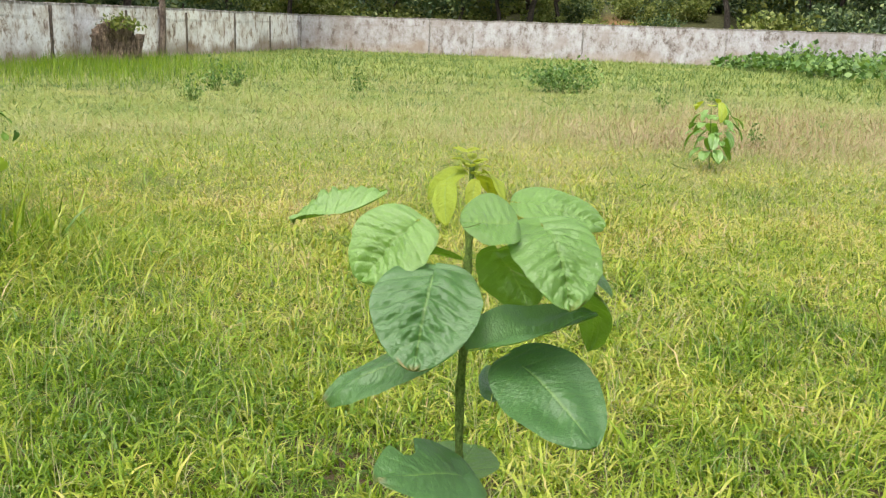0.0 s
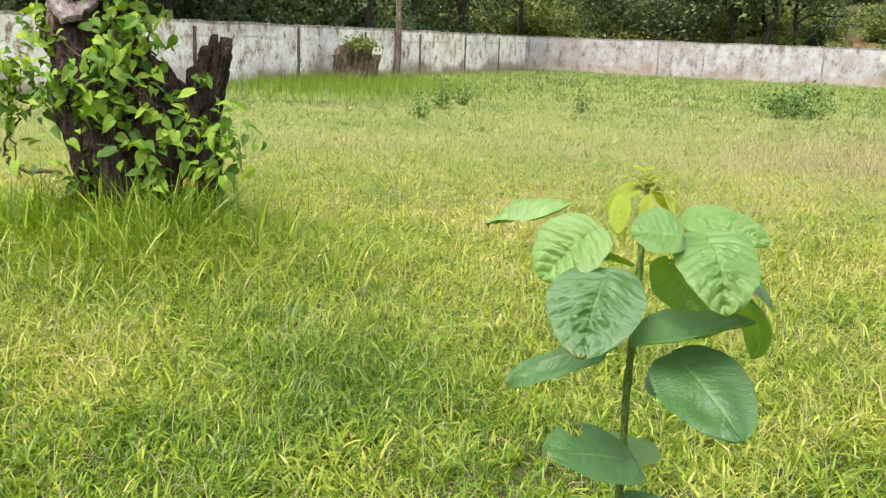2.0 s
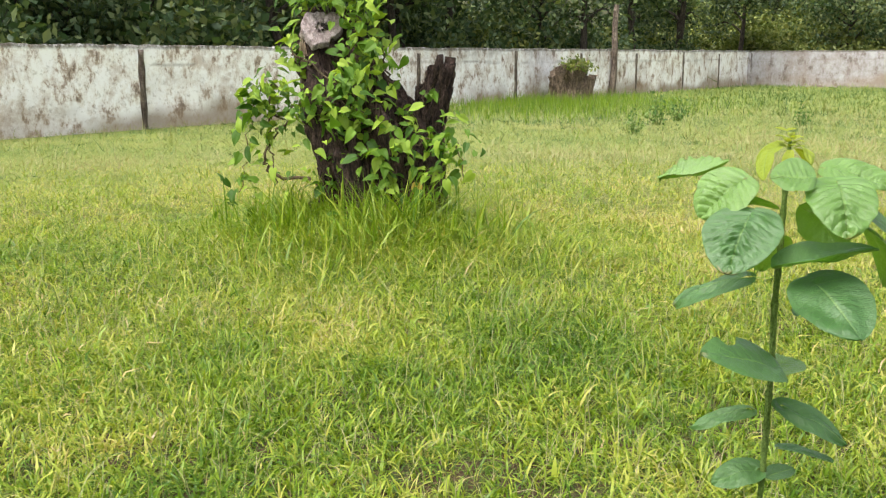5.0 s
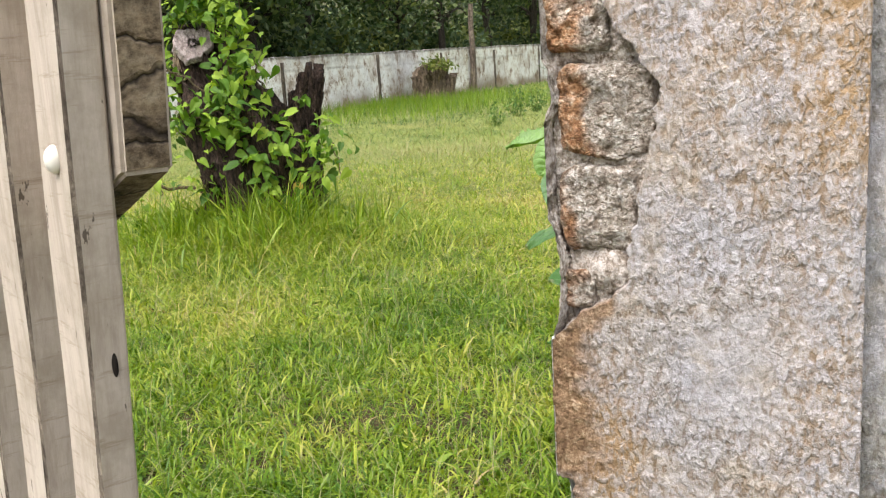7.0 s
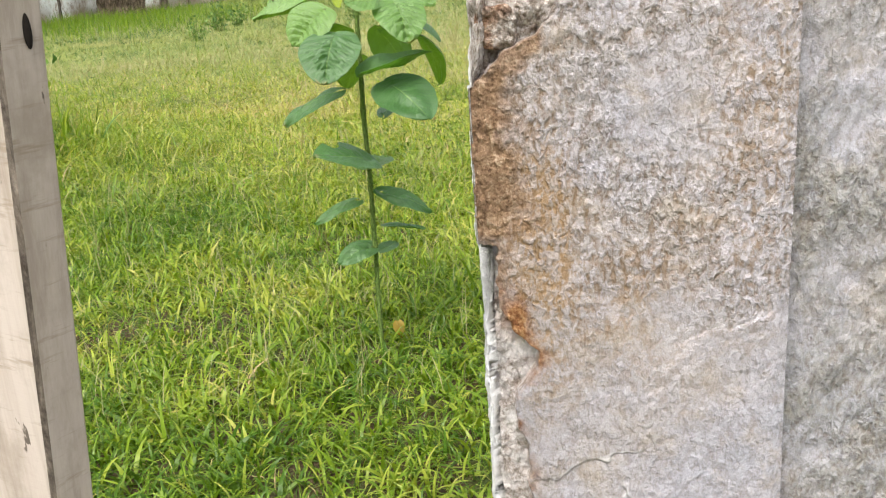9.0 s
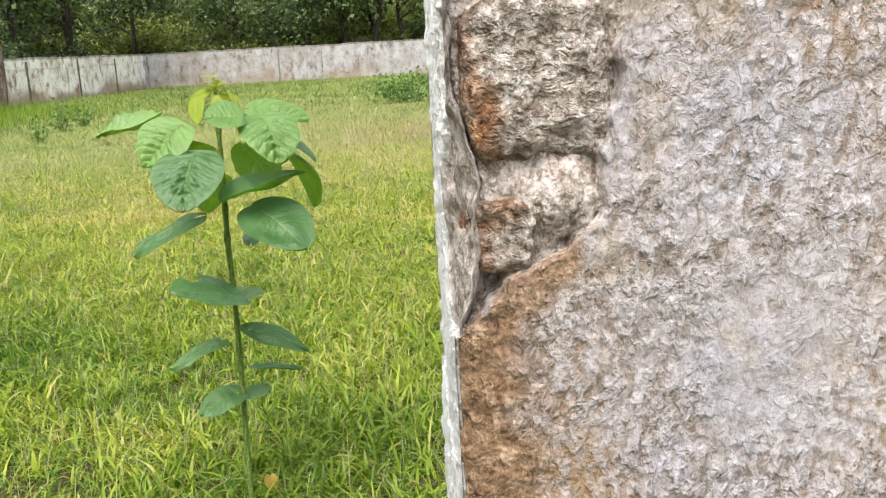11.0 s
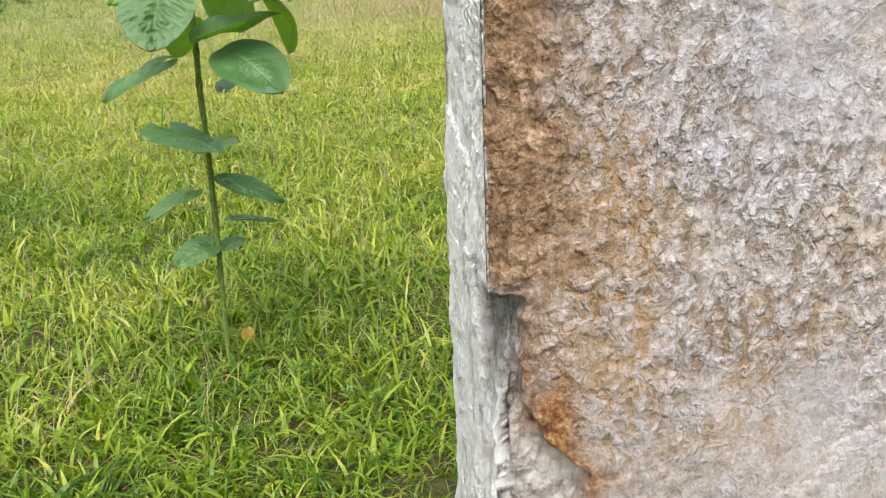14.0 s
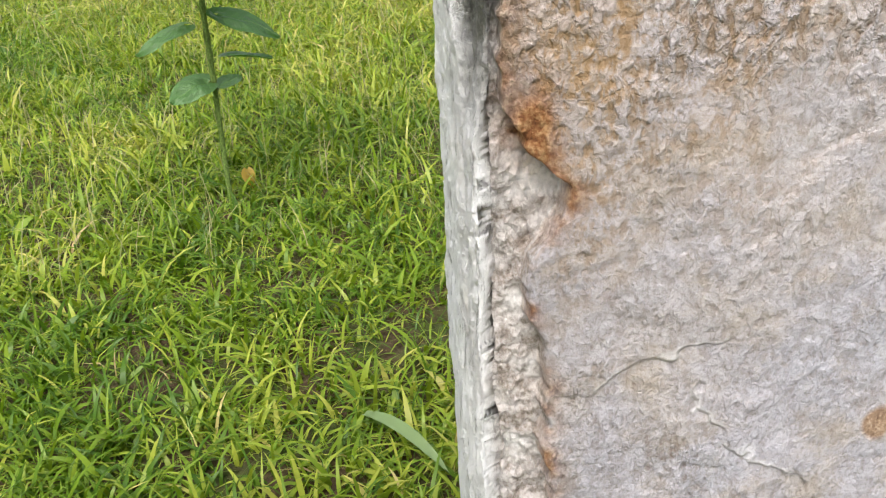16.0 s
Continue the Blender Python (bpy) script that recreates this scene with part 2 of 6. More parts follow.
def plaster_material():
    """Flaking limewash over rough plaster; attributes give brown stain, bare plaster and rust tints."""
    m, t, b = material("flaking_limewash", 0.9)
    big = n_noise(t, 6, 7, 0.65)
    patch = n_noise(t, 22, 8, 0.7)
    chips = n_noise(t, 130, 6, 0.66)
    grit = n_noise(t, 420, 5, 0.7)
    lay = n_attr(t, "layers")                                              # how thickly they flake here
    vec = n_warped(t, 85, 0.017, (1, 1, 1.15))
    crack = n_cells(t, vec, 110, "DISTANCE_TO_EDGE")
    step = lambda src, lo, hi: n_ramp(t, src, [(lo, (0, 0, 0)), (hi, (1, 1, 1))])
    broad = step(n_noise(t, 75, 4, 0.58, dist=0.35, stretch=(1.3, 1.3, 0.8)), 0.43, 0.54)
    plates = step(n_noise(t, 145, 3, 0.55, dist=0.3, stretch=(1.3, 1.3, 0.75)), 0.42, 0.55)
    scales = step(n_noise(t, 260, 3, 0.55, stretch=(1.3, 1.3, 0.75)), 0.40, 0.58)
    base = n_ramp(t, big, [(0.30, (0.335, 0.34, 0.38)), (0.48, (0.375, 0.365, 0.398)), (0.62, (0.392, 0.368, 0.372)), (0.72, (0.375, 0.325, 0.285))])
    col = n_mix(t, n_ramp(t, patch, [(0.50, (0, 0, 0)), (0.66, (0.5, 0.5, 0.5))]), base, (0.37, 0.31, 0.235))
    col = n_mix(t, n_ramp(t, patch, [(0.32, (0.5, 0.5, 0.5)), (0.45, (0, 0, 0))]), col, (0.46, 0.46, 0.475))
    heap = n_math(t, "ADD", n_math(t, "MULTIPLY", broad, 0.35), n_math(t, "ADD", n_math(t, "MULTIPLY", plates, 0.42), n_math(t, "MULTIPLY", scales, 0.23)))
    # shading of the flake relief put into the colour: low dark, high pale
    tone = n_ramp(t, heap, [(0.05, (0.58, 0.50, 0.41)), (0.35, (0.86, 0.82, 0.78)), (0.65, (1.02, 1.01, 1.0)), (1.0, (1.30, 1.29, 1.31))])
    col = n_mix(t, lay, col, n_mix(t, 1.0, col, tone, "MULTIPLY"))
    col = n_mix(t, 0.6, col, n_ramp(t, grit, [(0.34, (0.62, 0.58, 0.52)), (0.5, (1, 1, 1)), (0.66, (1.12, 1.12, 1.12))]), "MULTIPLY")
    # dirt and painted shade in the cracks between lifted flakes
    gaps = n_math(t, "MULTIPLY", lay, n_ramp(t, n_noise(t, 38, 5, 0.65), [(0.46, (0, 0, 0)), (0.58, (1, 1, 1))]))
    dirt_shade = n_ramp(t, crack, [(0.015, (0.4,) * 3), (0.07, (0, 0, 0))])
    col = n_mix(t, n_math(t, "MULTIPLY", gaps, dirt_shade), col, (0.19, 0.14, 0.095))
    warm = n_math(t, "MULTIPLY", n_attr(t, "warm"), n_ramp(t, heap, [(0.3, (1, 1, 1)), (0.7, (0.4, 0.4, 0.4))]))
    col = n_mix(t, n_math(t, "MULTIPLY", warm, 0.8), col, n_mix(t, 1.0, col, (0.92, 0.64, 0.34), "MULTIPLY"))
    col = n_mix(t, n_math(t, "MULTIPLY", warm, 0.35), col, (0.50, 0.32, 0.145))
    mixed = n_math(t, "ADD", n_math(t, "MULTIPLY", heap, 0.16), n_math(t, "ADD", n_math(t, "MULTIPLY", chips, 0.4), n_math(t, "MULTIPLY", grit, 0.42)))
    stain = n_ramp(t, mixed, [(0.36, (0.11, 0.062, 0.034)), (0.45, (0.215, 0.13, 0.075)), (0.54, (0.31, 0.20, 0.12)), (0.64, (0.48, 0.36, 0.25))])
    col = n_mix(t, n_attr(t, "stain"), col, stain)
    col = n_mix(t, n_attr(t, "bare"), col, n_ramp(t, mixed, [(0.37, (0.14, 0.105, 0.08)), (0.46, (0.32, 0.265, 0.225)), (0.57, (0.56, 0.51, 0.48))]))
    col = n_mix(t, n_attr(t, "rust"), col, n_ramp(t, mixed, [(0.36, (0.09, 0.03, 0.012)), (0.48, (0.23, 0.095, 0.035)), (0.62, (0.44, 0.26, 0.125))]))
    strands = n_noise(t, 95, 8, 0.72, stretch=(1, 1, 0.22))
    col = n_mix(t, n_attr(t, "white"), col, n_ramp(t, strands, [(0.36, (0.46, 0.45, 0.44)), (0.43, (0.86, 0.86, 0.86)), (0.52, (0.93, 0.93, 0.93))]))
    col = n_mix(t, n_attr(t, "grime_shade"), col, n_ramp(t, chips, [(0.35, (0.06, 0.06, 0.05)), (0.6, (0.30, 0.30, 0.27))]))
    t.links.new(col, b.inputs["Base Color"])
    relief = n_math(t, "ADD", n_math(t, "MULTIPLY", broad, 1.1), n_math(t, "ADD", plates, n_math(t, "MULTIPLY", scales, 0.35)))
    relief = n_math(t, "ADD", relief, n_math(t, "MULTIPLY", step(crack, 0.0, 0.07), 0.4))
    h = n_math(t, "ADD", n_math(t, "MULTIPLY", relief, n_math(t, "MULTIPLY", lay, n_ramp(t, n_noise(t, 30, 4, 0.6), [(0.38, (0.35,) * 3), (0.56, (1, 1, 1))]))), n_math(t, "ADD", n_math(t, "MULTIPLY", chips, 0.9), n_math(t, "MULTIPLY", grit, 0.55)))
    h = n_math(t, "ADD", h, n_math(t, "MULTIPLY", n_math(t, "MULTIPLY", strands, 3.0), n_attr(t, "white")))
    n_bump(t, b, h, 1.0, 0.0011)
    return m


def brick_material():
    m, t, b = material("old_brick_with_mortar_crust", 0.95)
    mid = n_noise(t, 120, 6, 0.68)
    fine = n_noise(t, 320, 5, 0.7)
    crust = n_noise(t, 26, 7, 0.7)
    wrinkle = n_ramp(t, n_noise(t, 130, 3, 0.6, dist=0.7, stretch=(1, 1, 1.4)), [(0.40, (0, 0, 0)), (0.54, (1, 1, 1))])
    crumbs = n_ramp(t, n_noise(t, 260, 3, 0.6), [(0.40, (0, 0, 0)), (0.56, (1, 1, 1))])
    clay = n_ramp(t, mid, [(0.36, (0.16, 0.075, 0.038)), (0.46, (0.34, 0.17, 0.085)), (0.54, (0.47, 0.27, 0.15)), (0.63, (0.66, 0.48, 0.34))])
    lime = n_ramp(t, mid, [(0.36, (0.19, 0.15, 0.12)), (0.45, (0.36, 0.31, 0.27)), (0.54, (0.48, 0.435, 0.40)), (0.63, (0.68, 0.65, 0.63))])
    col = n_mix(t, n_math(t, "ADD", n_math(t, "MULTIPLY", n_ramp(t, crust, [(0.47, (0, 0, 0)), (0.60, (1, 1, 1))]), 0.5), n_attr(t, "lime"), True), clay, lime)
    heap = n_math(t, "ADD", n_math(t, "MULTIPLY", wrinkle, 0.6), n_math(t, "MULTIPLY", crumbs, 0.4))
    col = n_mix(t, 0.85, col, n_ramp(t, heap, [(0.0, (0.42, 0.36, 0.29)), (0.45, (0.9, 0.88, 0.85)), (1.0, (1.12, 1.12, 1.12))]), "MULTIPLY")
    col = n_mix(t, 0.6, col, n_ramp(t, fine, [(0.38, (0.5, 0.45, 0.4)), (0.5, (1, 1, 1)), (0.62, (1.12, 1.1, 1.08))]), "MULTIPLY")
    t.links.new(col, b.inputs["Base Color"])
    n_bump(t, b, n_math(t, "ADD", n_math(t, "MULTIPLY", heap, 2.2), n_math(t, "MULTIPLY", fine, 0.9)), 1.0, 0.0016)
    return m


def painted_wood():
    m, t, b = material("cream_painted_picket_wood", 0.6)
    grain = n_noise(t, 9, 8, 0.7, stretch=(9, 9, 0.6))
    saw = n_noise(t, 14, 4, 0.8, stretch=(0.8, 0.8, 7.0))
    spots = n_noise(t, 52, 4, 0.6, stretch=(1.6, 1.6, 0.6))
    dirt_shade = n_noise(t, 12, 7, 0.7)
    col = n_ramp(t, grain, [(0.36, (0.36, 0.30, 0.25)), (0.48, (0.45, 0.385, 0.33)), (0.62, (0.51, 0.445, 0.39))])
    col = n_mix(t, n_ramp(t, saw, [(0.32, (0.7, 0.7, 0.7)), (0.43, (0, 0, 0))]), col, (0.27, 0.21, 0.15))
    col = n_mix(t, n_ramp(t, dirt_shade, [(0.36, (0.55, 0.55, 0.55)), (0.52, (0, 0, 0))]), col, (0.26, 0.21, 0.16))
    col = n_mix(t, n_ramp(t, spots, [(0.285, (0.9, 0.9, 0.9)), (0.31, (0, 0, 0))]), col, (0.08, 0.06, 0.045))
    t.links.new(col, b.inputs["Base Color"])
    n_bump(t, b, n_math(t, "ADD", grain, n_math(t, "MULTIPLY", saw, 0.4)), 0.3, 0.003)
    return m


def weathered_wood():
    m, t, b = material("weathered_bare_wood", 0.9)
    grain = n_noise(t, 30, 9, 0.78, stretch=(0.9, 0.9, 1.5))
    big = n_noise(t, 11, 6, 0.65, stretch=(0.7, 0.7, 1.3))
    col = n_ramp(t, grain, [(0.36, (0.04, 0.028, 0.018)), (0.46, (0.17, 0.125, 0.08)), (0.56, (0.30, 0.235, 0.16)), (0.70, (0.40, 0.34, 0.255))])
    col = n_mix(t, n_ramp(t, big, [(0.44, (0, 0, 0)), (0.54, (0.85, 0.85, 0.85))]), col, n_ramp(t, grain, [(0.4, (0.025, 0.017, 0.013)), (0.65, (0.10, 0.07, 0.05))]))
    col = n_mix(t, 0.7, col, n_ramp(t, n_noise(t, 110, 6, 0.75), [(0.38, (0.35, 0.33, 0.3)), (0.5, (1, 1, 1)), (0.62, (1.25, 1.22, 1.18))]), "MULTIPLY")
    split = n_cells(t, n_warped(t, 14, 0.05, (0.55, 0.55, 2.4)), 13, "DISTANCE_TO_EDGE")
    col = n_mix(t, n_ramp(t, split, [(0.01, (0.9,) * 3), (0.05, (0, 0, 0))]), col, (0.02, 0.014, 0.01))
    t.links.new(col, b.inputs["Base Color"])
    n_bump(t, b, n_math(t, "ADD", grain, n_ramp(t, split, [(0.0, (0, 0, 0)), (0.08, (0.8,) * 3)])), 0.9, 0.006)
    return m


def bark(name, dark, light, scale=10, depth=0.05):
    m, t, b = material(name, 0.95)
    grain = n_noise(t, scale, 9, 0.78, stretch=(2.5, 2.5, 0.5), dist=0.6)
    crumb = n_noise(t, scale * 2.2, 7, 0.75)
    col = n_ramp(t, grain, [(0.40, dark), (0.53, tuple(0.45 * a + 0.55 * c for a, c in zip(light, dark))), (0.64, light)])
    col = n_mix(t, 0.8, col, n_ramp(t, crumb, [(0.34, (0.3, 0.3, 0.3)), (0.55, (1, 1, 1)), (0.7, (1.3, 1.28, 1.25))]), "MULTIPLY")
    t.links.new(col, b.inputs["Base Color"])
    n_bump(t, b, n_math(t, "ADD", grain, crumb), 1.0, depth)
    return m


GROUND = ground_material()
WALL = wall_material()
PLASTER = plaster_material()
BRICK = brick_material()
PAINT = painted_wood()
WOOD = weathered_wood()
GRIME = bark("grimy_worn_paint", (0.06, 0.042, 0.032), (0.46, 0.385, 0.31), 22, 0.005)
BARK = bark("dark_rotten_bark", (0.013, 0.008, 0.006), (0.21, 0.135, 0.105), 13, 0.06)
CUT = bark("pale_sawn_wood", (0.20, 0.15, 0.14), (0.54, 0.46, 0.46), 12, 0.006)
PALE_WOOD = bark("pale_torn_wood", (0.20, 0.12, 0.08), (0.62, 0.50, 0.40), 9, 0.01)
TRUNK = bark("grey_brown_trunk", (0.02, 0.016, 0.012), (0.11, 0.09, 0.07), 6)
STEM = bark("green_brown_stem", (0.10, 0.16, 0.03), (0.23, 0.33, 0.08), 60, 0.004)
VINE_STEM = bark("vine_stem", (0.07, 0.05, 0.03), (0.24, 0.18, 0.10), 40, 0.005)
WHITECAP, _t, _b = material("white_plastic_cap", 0.4)
_b.inputs["Base Color"].default_value = (0.75, 0.72, 0.66, 1)
KNOT, _t, _b = material("rotten_knot", 1.0)
_b.inputs["Base Color"].default_value = (0.012, 0.009, 0.007, 1)

TREE_LEAF = leafy("tree_foliage", [(0, (0.022, 0.045, 0.018)), (0.6, (0.075, 0.12, 0.048)), (1, (0.21, 0.255, 0.10))], rough=0.5, through_light=0.25)
SHRUB_LEAF = leafy("shrub_foliage", [(0, (0.025, 0.055, 0.02)), (0.5, (0.07, 0.115, 0.045)), (1, (0.20, 0.23, 0.09))], rough=0.5, through_light=0.3)
PALE_LEAF = leafy("pale_hillside_foliage", [(0, (0.07, 0.10, 0.02)), (0.5, (0.15, 0.19, 0.045)), (1, (0.26, 0.27, 0.08))], rough=0.6, through_light=0.3)
BIG_LEAF = leafy("broad_creeper_leaves", [(0, (0.045, 0.10, 0.025)), (0.5, (0.105, 0.195, 0.048)), (1, (0.21, 0.31, 0.10))], rough=0.45, through_light=0.3)


def vein_tint(t, b, col):
    col = n_mix(t, n_math(t, "MULTIPLY", n_attr(t, "vein"), 0.45), col, (0.27, 0.40, 0.13))
    blot = n_noise(t, 25, 5, 0.6)
    col = n_mix(t, n_ramp(t, blot, [(0.35, (0.16, 0.16, 0.16)), (0.6, (0, 0, 0))]), col, (0.05, 0.12, 0.03))
    # shade in the puckered hollows, painted into the blade colour
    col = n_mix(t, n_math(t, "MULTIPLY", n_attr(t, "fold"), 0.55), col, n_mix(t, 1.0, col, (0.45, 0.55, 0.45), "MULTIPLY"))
    col = n_mix(t, n_attr(t, "burn"), col, (0.30, 0.17, 0.07))
    n_bump(t, b, n_noise(t, 24, 3, 0.6, stretch=(1, 2.0, 1)), 0.55, 0.006)
    return col


OLD_LEAF = leafy("mature_leaf", [(0, (0.048, 0.128, 0.032)), (1, (0.08, 0.172, 0.048))], key=None, rough=0.36, through_light=0.26,
                 lift=(2.2, 2.4, 0.4), spec=0.65, extra=vein_tint)
MID_LEAF = leafy("half_grown_leaf", [(0, (0.125, 0.245, 0.048)), (1, (0.18, 0.315, 0.075))], key=None, rough=0.33, through_light=0.32,
                 lift=(1.7, 1.7, 0.3), spec=0.75, extra=vein_tint)
NEW_LEAF = leafy("young_leaf", [(0, (0.30, 0.38, 0.035)), (1, (0.38, 0.44, 0.06))], key=None, rough=0.45, through_light=0.45,
                 lift=(1.3, 1.2, 0.4), spec=0.4, extra=vein_tint)
VINE_LEAF = leafy("vine_leaf", [(0, (0.045, 0.11, 0.014)), (0.5, (0.13, 0.24, 0.022)), (1, (0.31, 0.42, 0.05))], key=None, rough=0.5,
                  through_light=0.35, spec=0.25)
VINE_MASS = leafy("vine_leaf_mass", [(0, (0.045, 0.11, 0.014)), (0.5, (0.13, 0.24, 0.022)), (1, (0.31, 0.42, 0.05))], rough=0.5,
                  through_light=0.35, spec=0.25)
YELLOW_LEAF = leafy("yellowed_leaf", [(0, (0.40, 0.27, 0.06)), (1, (0.46, 0.30, 0.07))], key=None, rough=0.5, through_light=0.3)

# ---------- the large structure ----------
D = np.array([0.4633, 0.8862])      # along the long side wall, away from the gate
R = np.array([0.8862, -0.4633])     # along the end wall
A0 = np.array([-10.42, 17.5])       # a post of the side wall
CORNER = A0 + 37.7 * D


def outside(x, y):
    """Metres beyond the two far walls."""
    px, py = x - CORNER[0], y - CORNER[1]
    return np.maximum(px * D[0] + py * D[1], -(px * R[0] + py * R[1]))


def height(x, y):
    x, y = np.asarray(x, float), np.asarray(y, float)
    o = outside(x, y)
    p = np.stack([x, y, 0 * x], -1).reshape(-1, 3)
    bumps = (0.03 * lattice(p * 0.6, 3) + 0.012 * lattice(p * 2.5, 4)).reshape(x.shape)
    rise = 0.2 * np.clip(o - 2.5, 0, 55) + 0.6 * lattice(p * 0.08, 5).reshape(x.shape) * np.clip(o / 10, 0, 1)
    return bumps * np.clip((-o) / 3, 0, 1) + rise


def build_ground():
    s = np.linspace(-1, 1, 241)
    ax = 420 * np.sinh(s * 5.6) / np.sinh(5.6)
    X, Y = np.meshgrid(ax, ax + 3.0)
    Z = height(X, Y)
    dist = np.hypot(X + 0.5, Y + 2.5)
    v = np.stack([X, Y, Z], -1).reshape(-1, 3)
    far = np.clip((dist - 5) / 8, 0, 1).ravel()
    along = ((X - CORNER[0]) * R[0] + (Y - CORNER[1]) * R[1]).ravel()
    o = outside(X, Y).ravel()
    earth = np.clip(1 - np.abs(along - 17) / 2.2, 0, 1) * np.clip(1 - np.abs(o - 10) / 4, 0, 1)
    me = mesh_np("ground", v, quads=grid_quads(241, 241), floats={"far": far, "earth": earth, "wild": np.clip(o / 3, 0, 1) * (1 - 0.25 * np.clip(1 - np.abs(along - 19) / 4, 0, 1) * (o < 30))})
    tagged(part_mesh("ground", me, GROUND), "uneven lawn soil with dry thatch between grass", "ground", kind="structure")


build_ground()


def wall_run(name, a, along, length, top, thick, label):
    """A plastered wall with an uneven crest, standing along a line; its inner face lies on the line."""
    nrm = np.array([-along[1], along[0]])
    n, k = int(length / 0.12), 40
    s = np.linspace(0, length, n)
    zz = np.linspace(-0.15, 1, k)
    prof, off = [], []
    for z in zz:
        prof.append(z), off.append(0.0)
    for w in (0.33, 0.66, 1.0):
        prof.append(1.0), off.append(w)
    prof.append(-0.15), off.append(1.0)
    prof, off = np.array(prof), np.array(off)
    S, P = np.meshgrid(s, np.arange(len(prof)), indexing="ij")
    pz, po = prof[P], off[P]
    crest = top + 0.035 * lattice(np.stack([S.ravel() * 1.3, 0 * S.ravel(), 0 * S.ravel()], -1), 8).reshape(S.shape) \
        + 0.02 * lattice(np.stack([S.ravel() * 7, 0 * S.ravel(), 0 * S.ravel()], -1), 9).reshape(S.shape)
    z = np.where(pz > 0, pz * crest, pz)
    rough = 0.012 * fractal(np.stack([S.ravel() * 2, pz.ravel() * 4, po.ravel()], -1), 3, 11).reshape(S.shape)
    inward = thick * po + rough * (po == 0)
    x = a[0] + along[0] * S + nrm[0] * inward
    y = a[1] + along[1] * S + nrm[1] * inward
    v = np.stack([x, y, z], -1).reshape(-1, 3)
    patch = fractal(np.stack([S.ravel() * 0.5, pz.ravel() * 1.5, 0 * S.ravel()], -1), 3, 12).reshape(S.shape)
    damp = np.clip(0.95 - pz * 3.6 + 0.9 * patch, 0, 0.75)
    damp = damp * (0.5 if name == "wall_end" else 1.0)
    line = 0.76 + 0.03 * lattice(np.stack([S.ravel() * 0.8, 0 * S.ravel(), 0 * S.ravel()], -1), 14).reshape(S.shape)
    # the end wall starts darker, to offset the sunlight it catches
    grime_shade = np.clip((0.25 if name == "wall_end" else 0.05) + 0.6 * patch + 0.4 * np.clip((pz - 0.85) * 5, 0, 1), 0, 1)
    grime_shade = np.clip(np.maximum(grime_shade, 0.9 * np.clip(1 - np.abs(pz - line) / 0.03, 0, 1) * (patch > -0.25)), 0, 1) * (po == 0)
    # the paled tone goes fully on the shaded side wall, hardly on the sunlit end
    me = mesh_np(name, v, quads=grid_quads(n, len(prof)), floats={"damp": damp.ravel(), "grime_shade": grime_shade.ravel(), "brightened": np.full(S.size, 0.15 if name == "wall_end" else 1.0),
                                                                   "crest": (np.clip((pz - 0.955) / 0.02, 0, 1) + (po > 0)).clip(0, 1).ravel()})
    me.flip_normals()
    return tagged(part_mesh(name, me, WALL), label, "wall", kind="structure")


SIDE_FROM = -16.0
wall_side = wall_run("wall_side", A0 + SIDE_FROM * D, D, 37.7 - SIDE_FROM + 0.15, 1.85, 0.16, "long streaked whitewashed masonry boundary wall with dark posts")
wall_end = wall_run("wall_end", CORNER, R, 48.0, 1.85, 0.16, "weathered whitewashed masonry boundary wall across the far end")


def wall_posts():
    """Stained posts let into the walls, standing a little proud."""
    k = 0
    for base, along, lengths, owner in ((A0, D, [-10.0, -5.15, -0.3, 4.6, 9.5, 14.9, 19.5, 24.3, 29.2, 33.6], wall_side),
                                        (CORNER, R, [0.2, 7.3, 9.6, 15.3, 22.4, 29.3, 36.5, 43.5], wall_end)):
        nrm = np.array([along[1], -along[0]])
        for s in lengths:
            k += 1
            c = base + along * s
            n = 14
            z = np.linspace(-0.1, 1.72 + 0.05 * math.sin(k * 2.3), n)
            vs = []
            for zz in z:
                w = (0.085 if owner is wall_side else 0.05) + 0.012 * math.sin(zz * 9 + k)
                d = 0.018 + 0.006 * math.sin(zz * 13 + k)
                for sx, sy in ((-1, -0.05), (-0.85, 1), (0.85, 1), (1, -0.05)):
                    q = c + along * w * sx + nrm * (d if sy > 0 else -0.05)
                    vs.append((q[0], q[1], zz))
            q = grid_quads(n, 4)
            m = mesh_np("post", vs, quads=np.concatenate([q, [[(n - 1) * 4 + i for i in (0, 1, 2, 3)]]]))
            m.flip_normals()
            part_mesh("post", m, POST if owner is wall_side else POST_PALE, owner, "grey-brown damp-stained post", smooth=False)


POST = bark("damp_stained_plaster", (0.07, 0.05, 0.038), (0.34, 0.27, 0.22), 4)
POST_PALE = bark("pale_stained_plaster", (0.16, 0.14, 0.13), (0.52, 0.49, 0.48), 4)
wall_posts()

# ---------- gate pillar ----------
PA = radians(-23)
PU = np.array([math.cos(PA), math.sin(PA)])     # along the pillar's face
PV = np.array([-PU[1], PU[0]])                  # into the pillar
PF = np.array([-0.372, -2.393])                 # its front left corner
P_LEFT, P_WIDE, P_DEEP, P_TOP = -0.009, 0.281, 0.27, 2.15


def pillar_world(u, v, z):
    return np.stack([PF[0] + PU[0] * u + PV[0] * v, PF[1] + PU[1] * u + PV[1] * v, z], -1)


